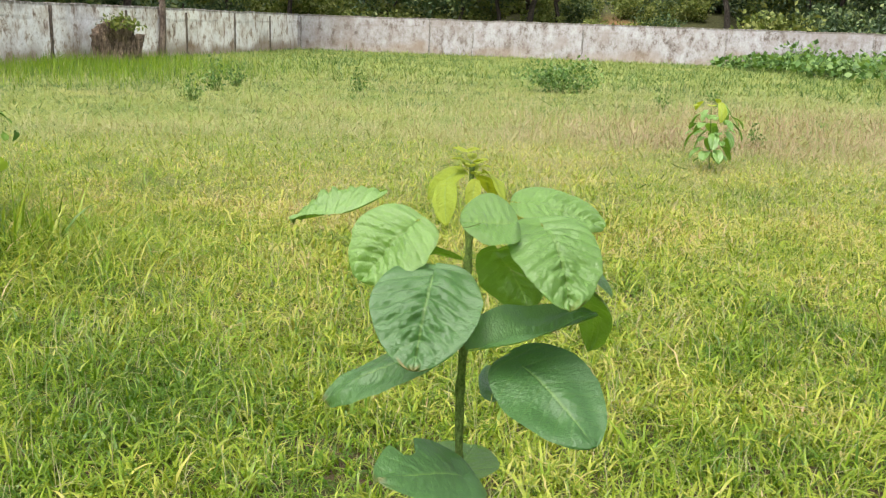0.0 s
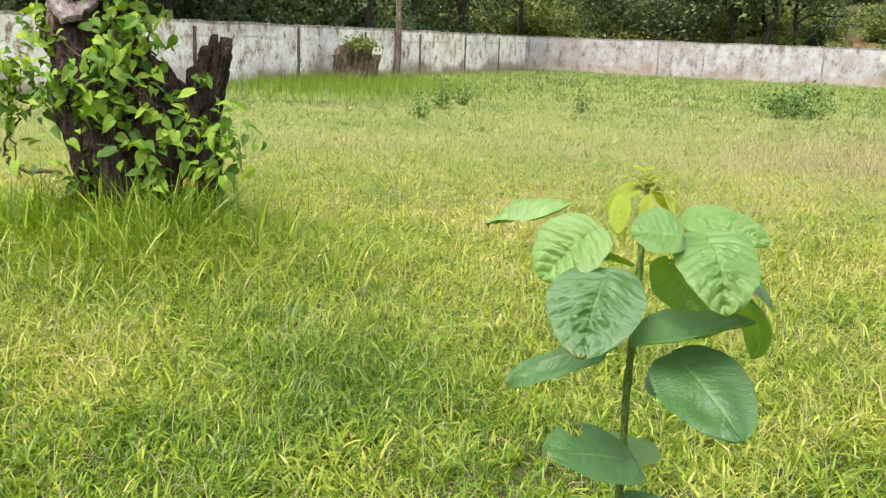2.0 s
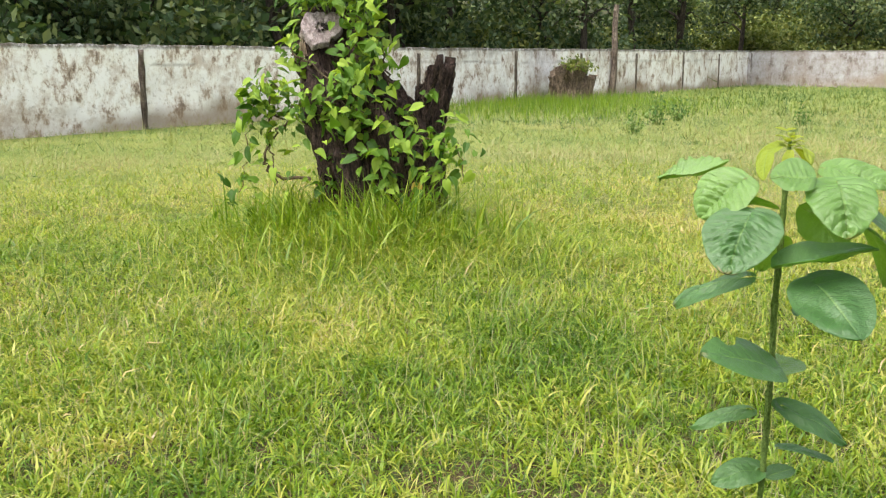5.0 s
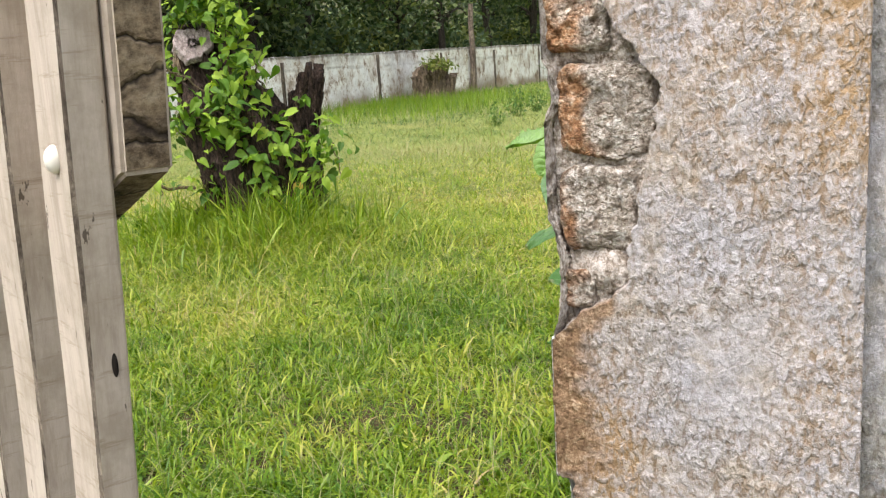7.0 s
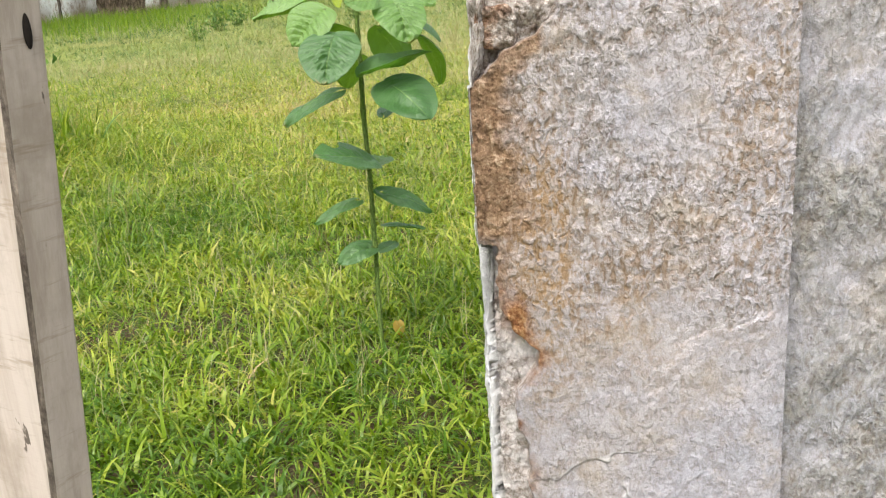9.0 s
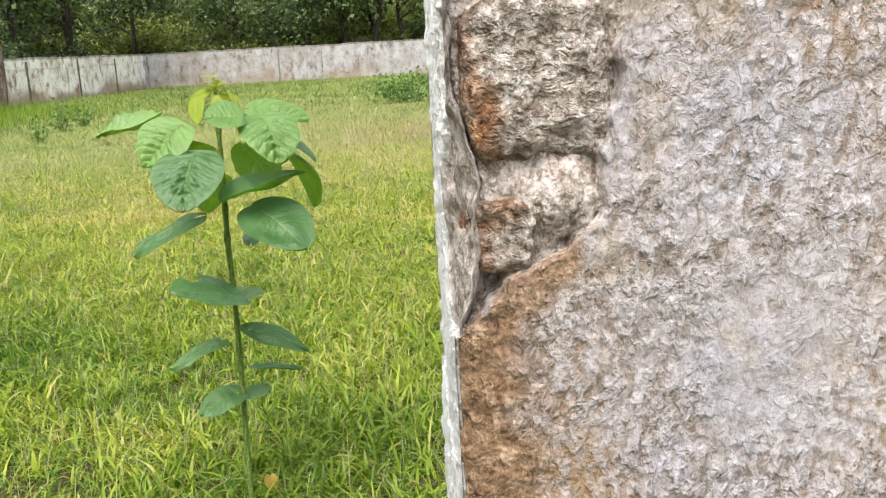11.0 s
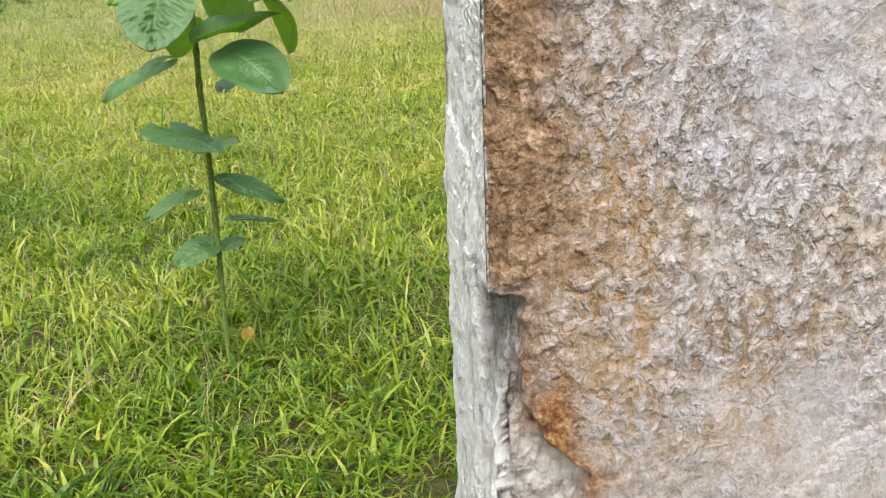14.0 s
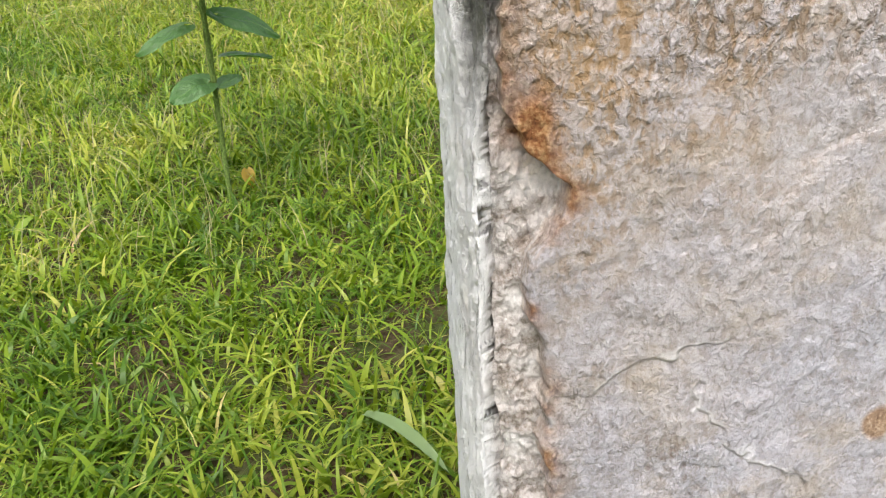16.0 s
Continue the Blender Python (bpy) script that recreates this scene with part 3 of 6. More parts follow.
def seg_dist(u, z, pts):
    """Distance of points to a broken line."""
    best = np.full(u.shape, 9.0)
    for (a, b), (c, d) in zip(pts[:-1], pts[1:]):
        l2 = (c - a) ** 2 + (d - b) ** 2
        k = np.clip(((u - a) * (c - a) + (z - b) * (d - b)) / l2, 0, 1)
        best = np.minimum(best, np.hypot(u - a - k * (c - a), z - b - k * (d - b)))
    return best


# right-hand border of the broken corner, and how far in the corner itself is worn away, by height
CHIP_Z = [0.70, 0.822, 0.867, 0.9, 0.932, 0.963, 0.991, 1.022, 1.034, 1.044, 1.083, 1.104, 1.145, 1.150, 1.296, 1.303, 1.313, 1.326, 1.335, 1.340, 1.347, 1.353, 1.36, 1.378, 1.404, 1.43, 1.457, 1.481, 1.518, 1.542, 1.552, 1.575, 1.596, 1.62, 1.70, 1.85, 1.95]
CHIP_U = [0.034, 0.040, 0.031, 0.031, 0.032, 0.024, 0.026, 0.045, 0.046, 0.035, 0.012, 0.012, 0.010, -0.03, -0.03, 0.008, 0.014, 0.026, 0.040, 0.049, 0.055, 0.068, 0.073, 0.073, 0.079, 0.083, 0.087, 0.094, 0.102, 0.104, 0.096, 0.085, 0.065, 0.052, 0.045, 0.02, -0.03]
WORN_Z = [1.15, 1.255, 1.307, 1.339, 1.374, 1.404, 1.433, 1.47, 1.503, 1.531, 1.563, 1.584, 1.65, 1.8]
WORN_U = [-0.009, -0.006, -0.001, 0.006, 0.005, -0.001, -0.008, -0.010, -0.008, 0.002, 0.000, -0.010, -0.012, -0.009]


def flaked(q, freq, steps, seed):
    """Noise cut into terraces whose edges are short and steep."""
    bend = np.stack([lattice(q * freq * 1.7, seed + k) for k in range(3)], -1)
    x = fractal(q * freq + 0.35 * bend, 3, seed + 3) * steps
    i = np.floor(x)
    rim = np.clip((x - i - 0.72) / 0.28, 0, 1)
    return i + rim * rim * (3 - 2 * rim) + 0.35 * (x - i) * (x - i > 0.5)


def build_pillar():
    root = tagged(new("gate_pillar"), "square brick gate pillar with flaking whitewash and a broken corner", "pillar")
    front = np.linspace(P_LEFT, P_WIDE, 290)
    right = np.linspace(0, P_DEEP, 12)[1:]
    back = np.linspace(P_WIDE, P_LEFT, 6)[1:]
    left = np.concatenate([np.linspace(P_DEEP, 0.10, 16)[1:], np.linspace(0.10, 0, 56)[1:-1]])
    u = np.concatenate([front, np.full(len(right), P_WIDE), back, np.full(len(left), P_LEFT)])
    v = np.concatenate([0 * front, right, np.full(len(back), P_DEEP), left])
    nu = np.concatenate([0 * front, np.ones(len(right)), 0 * back, -np.ones(len(left))])
    nv = np.concatenate([-np.ones(len(front)), 0 * right, np.ones(len(back)), 0 * left])
    z = np.concatenate([np.linspace(-0.1, 0.76, 30), np.linspace(0.76, 1.70, 930)[1:], np.linspace(1.70, P_TOP, 40)[1:]])
    Z, U = np.meshgrid(z, u, indexing="ij")
    _, V = np.meshgrid(z, v, indexing="ij")
    NU, NV = np.broadcast_to(nu, Z.shape), np.broadcast_to(nv, Z.shape)
    isfront, isleft = NV < -0.5, NU < -0.5
    q = np.stack([U.ravel(), V.ravel(), Z.ravel()], -1)
    f1 = fractal(q * 9, 4, 21).reshape(Z.shape)
    f2 = fractal(q * 45, 3, 22).reshape(Z.shape)
    f3 = lattice(q * 150, 23).reshape(Z.shape)
    f4 = fractal(q * [30, 30, 55], 3, 24).reshape(Z.shape)
    layers = np.clip(0.60 + 0.40 * np.clip((Z - 0.95) / 0.25, 0, 1) - 0.40 * np.clip((U - 0.08) / 0.1, 0, 1) * np.clip((1.1 - Z) / 0.1, 0, 1) + 0.7 * f1, 0.45, 1)
    # old coats peeling off one another: flat sheets with sharp, curling edges
    sheets, fine_sheets = flaked(q, 105, 2.2, 26).reshape(Z.shape), flaked(q, 210, 1.8, 27).reshape(Z.shape)
    disp = 0.0012 * f1 + 0.0005 * f2 + 0.0003 * f3 + layers * (0.00022 * sheets + 0.00026 * fine_sheets)
    # broken plaster along the left corner
    edge = np.interp(Z, CHIP_Z, CHIP_U) + 0.005 * fractal(q[:, [2, 0, 1]] * [60, 1, 1], 3, 25).reshape(Z.shape) + 0.005 * f2 * (Z > 1.29) * (Z < 1.36)
    inside = np.clip((edge - U) / 0.0025, 0, 1) * isfront
    upper = Z > 1.296
    spot = lambda cu, cz, ru, rz: np.exp(-((U - cu) / ru) ** 2 - ((Z - cz) / rz) ** 2)
    depth = np.where(upper, 0.021 + 0.004 * f1 + 0.002 * f2, 0.019 + 0.005 * f1)
    depth = depth - 0.018 * spot(0.054, 1.362, 0.026, 0.022) + 0.016 * spot(0.02, 1.564, 0.012, 0.007) + 0.010 * spot(0.09, 1.56, 0.02, 0.03)
    depth = depth + 0.010 * spot(0.013, 1.318, 0.006, 0.014) + 0.010 * spot(0.001, 1.42, 0.003, 0.04) - 0.008 * spot(-0.006, 1.32, 0.008, 0.016)
    disp = np.where(isfront, disp * (1 - 0.3 * inside) - depth * inside + 0.0015 * f2 * inside, disp)
    # the same break seen on the left face
    wound = np.clip((np.where(upper, 0.034, 0.020) * (edge > 0.0) + 0.008 * f4 - V) / 0.004, 0, 1) * isleft
    disp = disp - wound * np.where(upper, 0.005, 0.002)
    # second crack line down the left face, the split outer coat
    slit = np.clip((0.060 + 0.012 * f1 + 0.004 * f2 - V) / 0.005, 0, 1) * isleft * np.clip((1.150 - Z) / 0.006, 0, 1) * np.clip((Z - 1.06 + 0.01 * f2) / 0.05, 0, 1)
    split = np.clip(1 - np.abs(V - 0.058 - 0.010 * f1 - 0.003 * f2) / 0.004, 0, 1) * isleft * np.clip((1.09 - Z) / 0.02, 0, 1)
    disp = disp - (0.010 + 0.001 * f2) * slit - 0.006 * split + 0.003 * np.clip((V - 0.06) / 0.01, 0, 1) * isleft * (Z < 1.2)
    disp = disp + isleft * 0.0012 * fractal(q * [1, 90, 9], 4, 29).reshape(Z.shape)
    rough = flaked(q * [1, 1, 0.6], 75, 2.6, 61).reshape(Z.shape)
    disp = disp + inside * (0.0008 * rough + 0.0007 * fine_sheets)
    ripple = flaked(q * [1, 1, 1.6], 70, 2.4, 67).reshape(Z.shape)
    disp = disp + isfront * 0.0005 * ripple * np.clip((0.06 - U) / 0.03, 0, 1) * np.clip((1.34 - Z) / 0.03, 0, 1) * np.clip((Z - 1.10) / 0.04, 0, 1)
    disp = disp + isleft * 0.0010 * flaked(q * [1, 1, 0.22], 150, 2.2, 65).reshape(Z.shape)
    frayed = np.clip(0.35 + fractal(q * [20, 20, 30], 4, 71).reshape(Z.shape), 0, 1.2)
    disp = disp - 0.003 * frayed * (np.exp(-((U - P_LEFT) / 0.010) ** 2) * isfront + np.exp(-(V / 0.010) ** 2) * isleft) * (Z < 1.145)
    disp = np.where(isleft & (Z > 1.14), disp * np.clip(V / 0.014, 0, 1), disp)
    # rounded arrises
    corner = np.exp(-((P_WIDE - U) / 0.008) ** 2) * isfront + np.exp(-(V / 0.008) ** 2) * (NU > 0.5)
    disp = disp - 0.004 * corner - 0.003 * np.exp(-((U - P_LEFT) / 0.004) ** 2) * isfront - 0.002 * np.exp(-(V / 0.004) ** 2) * isleft
    # steps in the coat: one side of each line stands proud
    warp_u = U + 0.005 * f2 + 0.004 * f4 + 0.0035 * f3
    warp_z = Z + 0.006 * f1 + 0.005 * f2 + 0.004 * lattice(q * 130, 88).reshape(Z.shape)
    lip = np.zeros(Z.shape)
    for pts, hgt, side in (([(0.034, 0.888), (0.06, 0.891), (0.083, 0.91), (0.109, 0.915), (0.15, 0.926)], 0.0032, -1),
                           ([(0.121, 0.900), (0.14, 0.869), (0.157, 0.843), (0.183, 0.834), (0.198, 0.828), (0.206, 0.80), (0.212, 0.74)], 0.0032, -1),
                           ([(0.10, 1.395), (0.13, 1.398), (0.149, 1.404), (0.174, 1.414), (0.198, 1.418), (0.25, 1.435)], 0.0022, -1),
                           ([(0.146, 0.958), (0.164, 0.998), (0.171, 1.018), (0.187, 1.036), (0.204, 1.048), (0.27, 1.07)], 0.0026, 1),
                           ([(0.07, 1.022), (0.079, 1.001), (0.099, 0.978), (0.117, 0.987), (0.128, 0.972)], 0.0020, 1),
                           ([(0.090, 1.377), (0.101, 1.371), (0.112, 1.366), (0.124, 1.359)], 0.0016, 1)):
        d = seg_dist(warp_u, warp_z, pts)
        zl = np.interp(warp_u, [p[0] for p in pts], [p[1] for p in pts])
        low = np.clip(side * (warp_z - zl) / 0.0015, 0, 1)
        keep = isfront * np.clip((U - pts[0][0]) / 0.006, 0, 1) * np.clip((pts[-1][0] - U) / 0.006, 0, 1) * np.clip(0.85 + 0.6 * f4, 0.2, 1)
        disp = disp - 0.6 * keep * hgt * low * np.exp(-d / 0.022)
        lip = np.maximum(lip, keep * np.clip(1.3 - d / 0.0018, 0, 1) * (hgt > 0.003))
    U2, V2 = U + NU * disp, V + NV * disp
    # the corner itself is broken away below the brown patch
    gone = (Z < 1.146) & (edge > 0.004)
    U2 = np.where(gone & isfront, np.maximum(U2, P_LEFT + 0.011 + 0.0012 * f2 + 0.004 * f1 + 0.0007 * rough), U2)
    V2 = np.where(gone & isleft, np.maximum(V2, 0.013 + 0.001 * f2 + 0.0007 * rough), V2)
    worn = np.interp(Z, WORN_Z, WORN_U) + 0.002 * f2
    U2 = np.where(upper & isfront, np.maximum(U2, worn), U2)
    U2 = np.where(upper & isleft, np.maximum(U2, worn - 0.32 * V + 0.0025 * f2), U2)
    # roundness of the chip along the corner
    U2 = U2 + np.where(isfront & (U < 0.02), 0.003 * inside * (1 - U / 0.02), 0)
    vert = pillar_world(U2.ravel(), V2.ravel(), Z.ravel())
    top_ring = (len(z) - 1) * len(u) + np.arange(len(u))
    vert = np.concatenate([vert, pillar_world(np.array([P_WIDE / 2]), np.array([P_DEEP / 2]), np.array([P_TOP + 0.03]))])
    caps = np.stack([top_ring, np.roll(top_ring, -1), np.full(len(u), len(vert) - 1)], -1)
    fr = isfront.astype(float)
    stain = fr * np.clip((np.interp(Z, [1.15, 1.29, 1.325, 1.34], [0.044, 0.038, 0.054, 0.062]) + 0.020 * f1 + 0.012 * f4 - U) / 0.028, 0, 1) * np.clip((np.interp(U, [-0.01, 0.01, 0.03, 0.05], [1.303, 1.306, 1.332, 1.342]) - Z) / 0.006, 0, 1) * np.clip((Z - 1.145) / 0.012, 0, 1)
    below = np.interp(U, [0.008, 0.014, 0.026, 0.04, 0.049, 0.055], [1.303, 1.313, 1.326, 1.335, 1.340, 1.347]) - Z
    stain = np.maximum(stain, 0.9 * fr * np.clip((0.034 + 0.01 * f2 - below) / 0.016, 0, 1) * (below > -0.004) * np.clip((0.062 + 0.006 * f2 - U) / 0.012, 0, 1))
    stain = np.maximum(stain, 0.75 * fr * np.clip((0.024 + 0.02 * f1 - U) / 0.012, 0, 1) * np.clip((1.16 - Z) / 0.02, 0, 1) * np.clip((Z - 1.06) / 0.03, 0, 1) * (1 - inside))
    warm = fr * (0.95 * np.exp(-((U - 0.050) / 0.035) ** 2) * np.exp(-((Z - 1.12) / 0.13) ** 2)
                 + 0.6 * np.exp(-((U - 0.14 - 0.02 * f1) / 0.045) ** 2) * np.exp(-((Z - 1.075) / 0.06) ** 2)
                 + 0.30 * np.exp(-((U - 0.25) / 0.05) ** 2) * np.clip((Z - 0.95) / 0.3, 0, 1)
                 + 0.30 * np.clip((Z - 1.34) / 0.2, 0, 1))
    warm = np.clip(warm * (1 + 0.9 * f1), 0, 0.9)
    stain = np.maximum(stain, 0.9 * fr * np.clip(2.2 - 2.0 * np.hypot((U - 0.248) / 0.009, (Z - 0.853) / 0.011) + 0.8 * f2, 0, 1))
    d_edge = np.abs(U - edge)
    rust = fr * np.exp(-(d_edge / 0.009) ** 2) * np.clip((1.12 - Z) / 0.03, 0, 1) * np.clip(0.65 + 1.1 * f1 + 0.9 * f4, 0, 0.9) * (U > edge - 0.003)
    rust = np.maximum(rust, 1.4 * fr * np.exp(-((U - 0.024 - 0.006 * f2) / 0.014) ** 2 - ((Z - 1.065) / 0.030) ** 2) * np.clip(0.9 + 0.6 * f2, 0, 1))
    gnawed = isleft * upper * np.clip((worn - 0.32 * V - P_LEFT + 0.003) / 0.003, 0, 1)
    bare = np.clip(gnawed + inside * np.where(upper, 1.0, 0.75) + wound * np.where(upper, 0.8, 0.1) , 0, 1)
    white = np.clip(0.3 * lip * np.clip(0.5 + 1.5 * f2, 0, 1) + (1 - gnawed) * isleft * (1 - wound * upper) * (1 - 0.8 * slit) * np.clip(1.0 + 0.4 * f1, 0, 1) + 0.5 * inside * (~upper) * np.clip(0.55 + 1.0 * f4 + 0.6 * f1, 0, 1), 0, 1)
    pad = lambda a: np.append(a.ravel(), 0.0)
    me = mesh_np("plaster", vert, tris=caps, quads=grid_quads(len(z), len(u), True),
                 floats={"stain": pad(stain), "warm": pad(warm), "rust": pad(np.clip(rust, 0, 1)), "bare": pad(bare), "white": pad(white), "layers": pad(layers),
                         # shade inside the slit and the split, painted dark into the coat
                         "grime_shade": pad(np.clip(slit * (0.9 + 0.4 * f2) + split, 0, 1))})
    part_mesh("plaster", me, PLASTER, root, "grey-white lime coat, brown-stained and cracked")

    # bricks laid open in the broken corner
    rng = np.random.default_rng(5)
    for z0, z1, u0, u1, proud, clean, text in ((1.382, 1.471, 0.003, 0.081, 0.017, 0.2, "crumbling pale brick crusted with grey mortar"),
                                               (1.476, 1.566, 0.002, 0.101, 0.016, 0.75, "crumbling orange-brown brick crusted with mortar"),
                                               (1.578, 1.664, -0.010, 0.058, 0.019, 0.9, "crumbling orange-brown brick crusted with mortar"),
                                               (1.328, 1.366, -0.002, 0.038, 0.019, 0.35, "broken end of a pale pinkish brick")):
        n = 34
        bm = bmesh.new()
        bmesh.ops.create_cube(bm, size=1)
        bmesh.ops.subdivide_edges(bm, edges=bm.edges[:], cuts=n, use_grid_fill=True)
        sd = int(rng.integers(1000))
        co = np.array([w.co[:] for w in bm.verts])
        lump = 2 * co
        lump = lump / np.maximum((np.abs(lump) ** 7).sum(1) ** (1 / 7), 1e-6)[:, None] * np.abs(lump).max(1)[:, None] * 0.5
        loc = np.stack([(lump[:, 0] + 0.5) * (u1 - u0) + u0, 0.027 - proud + (lump[:, 1] + 0.5) * 0.08, (lump[:, 2] + 0.5) * (z1 - z0) + z0], -1)
        loc += 0.0042 * np.stack([fractal(loc * 26, 3, sd + 11 + i) for i in range(3)], -1)
        loc[:, 1] -= 0.0022 * fractal(loc * 75, 3, sd + 31) + 0.0014 * flaked(loc, 90, 2.0, sd + 41)
        loc[:, 2] += 0.0015 * fractal(loc * 80, 2, sd + 51)
        loc[:, 0] = np.maximum(loc[:, 0], np.interp(loc[:, 2], WORN_Z, WORN_U) - 0.32 * np.clip(loc[:, 1], 0, 1) + 0.0008)
        w3 = pillar_world(loc[:, 0], loc[:, 1], loc[:, 2])
        for w, c in zip(bm.verts, w3):
            w.co = c
        me = bpy.data.meshes.new("brick")
        bm.to_mesh(me)
        bm.free()
        lime = np.clip(1 - clean + (loc[:, 0] - 0.022) / 0.030 + 0.7 * fractal(loc * 24, 4, sd + 7), 0, 1)
        me.attributes.new("lime", "FLOAT", "POINT").data.foreach_set("value", lime.astype(np.float32))
        part_mesh("brick", me, BRICK, root, text)
    return root


gate_pillar = build_pillar()


def build_front_wall():
    """The boundary wall that runs on from the pillar, set back a little from its face."""
    n, k = 260, 240
    L = 5.0
    s = np.concatenate([np.linspace(0, 0.22, 150), np.linspace(0.22, L, n - 149)[1:]])
    z = np.concatenate([np.linspace(-0.1, 0.7, 30), np.linspace(0.7, 1.72, 190)[1:], np.linspace(1.72, 1.95, 22)[1:]])
    prof_z = np.concatenate([z, [1.97, 1.97, 1.95, -0.1]])
    prof_v = np.concatenate([np.zeros(len(z)), [0.01, 0.15, 0.16, 0.16]])
    S, PZ = np.meshgrid(s, prof_z, indexing="ij")
    PVv = np.broadcast_to(prof_v, S.shape)
    q = np.stack([S.ravel(), PVv.ravel() + 3, PZ.ravel()], -1)
    f1 = fractal(q * 9, 4, 31).reshape(S.shape)
    f2 = fractal(q * 45, 3, 32).reshape(S.shape)
    sheets = flaked(q, 95, 2.2, 33).reshape(S.shape)
    disp = (0.003 * f1 + 0.0016 * f2 + 0.0008 * sheets) * (PVv == 0)
    # a jagged crack, below which the coat has come off beside an open brick
    cs, cz = S + 0.003 * f2, PZ + 0.005 * f2
    crack = np.maximum(np.exp(-(seg_dist(cs, cz, [(0.03, 1.555), (0.052, 1.539), (0.074, 1.521), (0.095, 1.505), (0.116, 1.503), (0.16, 1.509), (0.24, 1.52)]) / 0.0018) ** 2),
                       0.8 * np.exp(-(seg_dist(cs, cz, [(0.095, 1.505), (0.093, 1.476), (0.086, 1.437), (0.091, 1.362), (0.095, 1.28)]) / 0.0018) ** 2))
    off = np.clip((cs - np.interp(PZ, [1.28, 1.362, 1.437, 1.476, 1.505], [0.095, 0.091, 0.086, 0.093, 0.095])) / 0.004, 0, 1) * np.clip((1.505 - cz) / 0.004, 0, 1) \
        * np.clip((0.20 - cs) / 0.01, 0, 1) * np.clip((cz - 1.26) / 0.02, 0, 1) * (PVv == 0)
    brick = off * np.clip((cs - 0.122) / 0.004, 0, 1) * np.clip((cz - 1.40) / 0.004, 0, 1)
    disp = disp - 0.006 * crack * (PVv == 0) - 0.007 * off + 0.004 * brick
    U = P_WIDE - 0.004 + S
    V = 0.028 + PVv - disp
    vert = pillar_world(U.ravel(), V.ravel(), PZ.ravel())
    zero = np.zeros(S.size)
    warm = np.clip(0.20 * f1, 0, 1).ravel()
    smut = np.maximum(crack, off * np.clip(1.1 - (cs - 0.09) / 0.016 + 0.5 * f2, 0, 1))
    me = mesh_np("wall_front", vert, quads=grid_quads(*S.shape),
                 floats={"stain": np.clip(0.9 * smut + 0.6 * brick, 0, 1).ravel(), "warm": warm, "rust": (0.5 * brick).ravel(), "bare": (0.55 * off * (1 - brick)).ravel(), "white": zero, "layers": np.clip(0.85 + 0.5 * f1, 0.3, 1).ravel(), "grime_shade": np.clip(0.40 + 0.35 * f1 + 0.15 * f2 + 0.5 * crack, 0, 0.9).ravel()})
    me.flip_normals()
    tagged(part_mesh("wall_front", me, PLASTER), "rough grey whitewashed wall running on from the gate pillar", "wall", kind="structure")


build_front_wall()


# ---------- picket gate, standing open ----------
GX = np.array([-0.668, 0.744])      # along the gate, from its free end
GN = np.array([0.744, 0.668])       # from its front to its back
GO = np.array([-0.731, -2.692])     # free end, front arris
SAG = 0.123                         # the gate hangs askew, its free end low


def gate_world(a, b, z):
    """a along the gate from the free end, b behind its front, z up."""
    a, z = a - SAG * (z - 1.2), z + SAG * a
    return (GO[0] + GX[0] * a + GN[0] * b, GO[1] + GX[1] * a + GN[1] * b, z)


def picket_mesh(wide, deep, top, seed):
    zs = np.concatenate([np.linspace(0.0, 1.0, 20), np.linspace(1.0, top - 0.05, 26)[1:], [top - 0.02, top]])
    ch = 0.0024
    ring = [(0, ch), (ch, 0), (wide - ch, 0), (wide, ch), (wide, deep - ch), (wide - ch, deep), (ch, deep), (0, deep - ch)]
    vs = []
    for i, zz in enumerate(zs):
        shrink = 0.35 if i == len(zs) - 1 else 1
        for j, (a, b) in enumerate(ring):
            da = 0.0012 * math.sin(zz * 5 + seed) + 0.0007 * math.sin(zz * 23 + j + seed)
            a2, b2 = wide / 2 + (a - wide / 2) * shrink + da, deep / 2 + (b - deep / 2) * shrink + da
            vs.append(gate_world(a2, b2, zz))
    q = grid_quads(len(zs), 8, True)
    n = (len(zs) - 1) * 8
    bm = bmesh.new()
    bv = [bm.verts.new(p) for p in vs]
    for f in q:
        face = bm.faces.new([bv[i] for i in f])
        face.material_index = int(f[0] % 8 in (0, 2))
    bm.faces.new([bv[n + i] for i in range(8)])
    bm.faces.new([bv[i] for i in range(7, -1, -1)])
    bmesh.ops.recalc_face_normals(bm, faces=bm.faces[:])
    return bm


def ball(bm, centre, rad, squash=(1, 1, 1)):
    made = bmesh.ops.create_uvsphere(bm, u_segments=16, v_segments=10, radius=1)["verts"]
    for w in made:
        w.co = Vector(centre) + Vector([c * rad * s for c, s in zip(w.co, squash)])


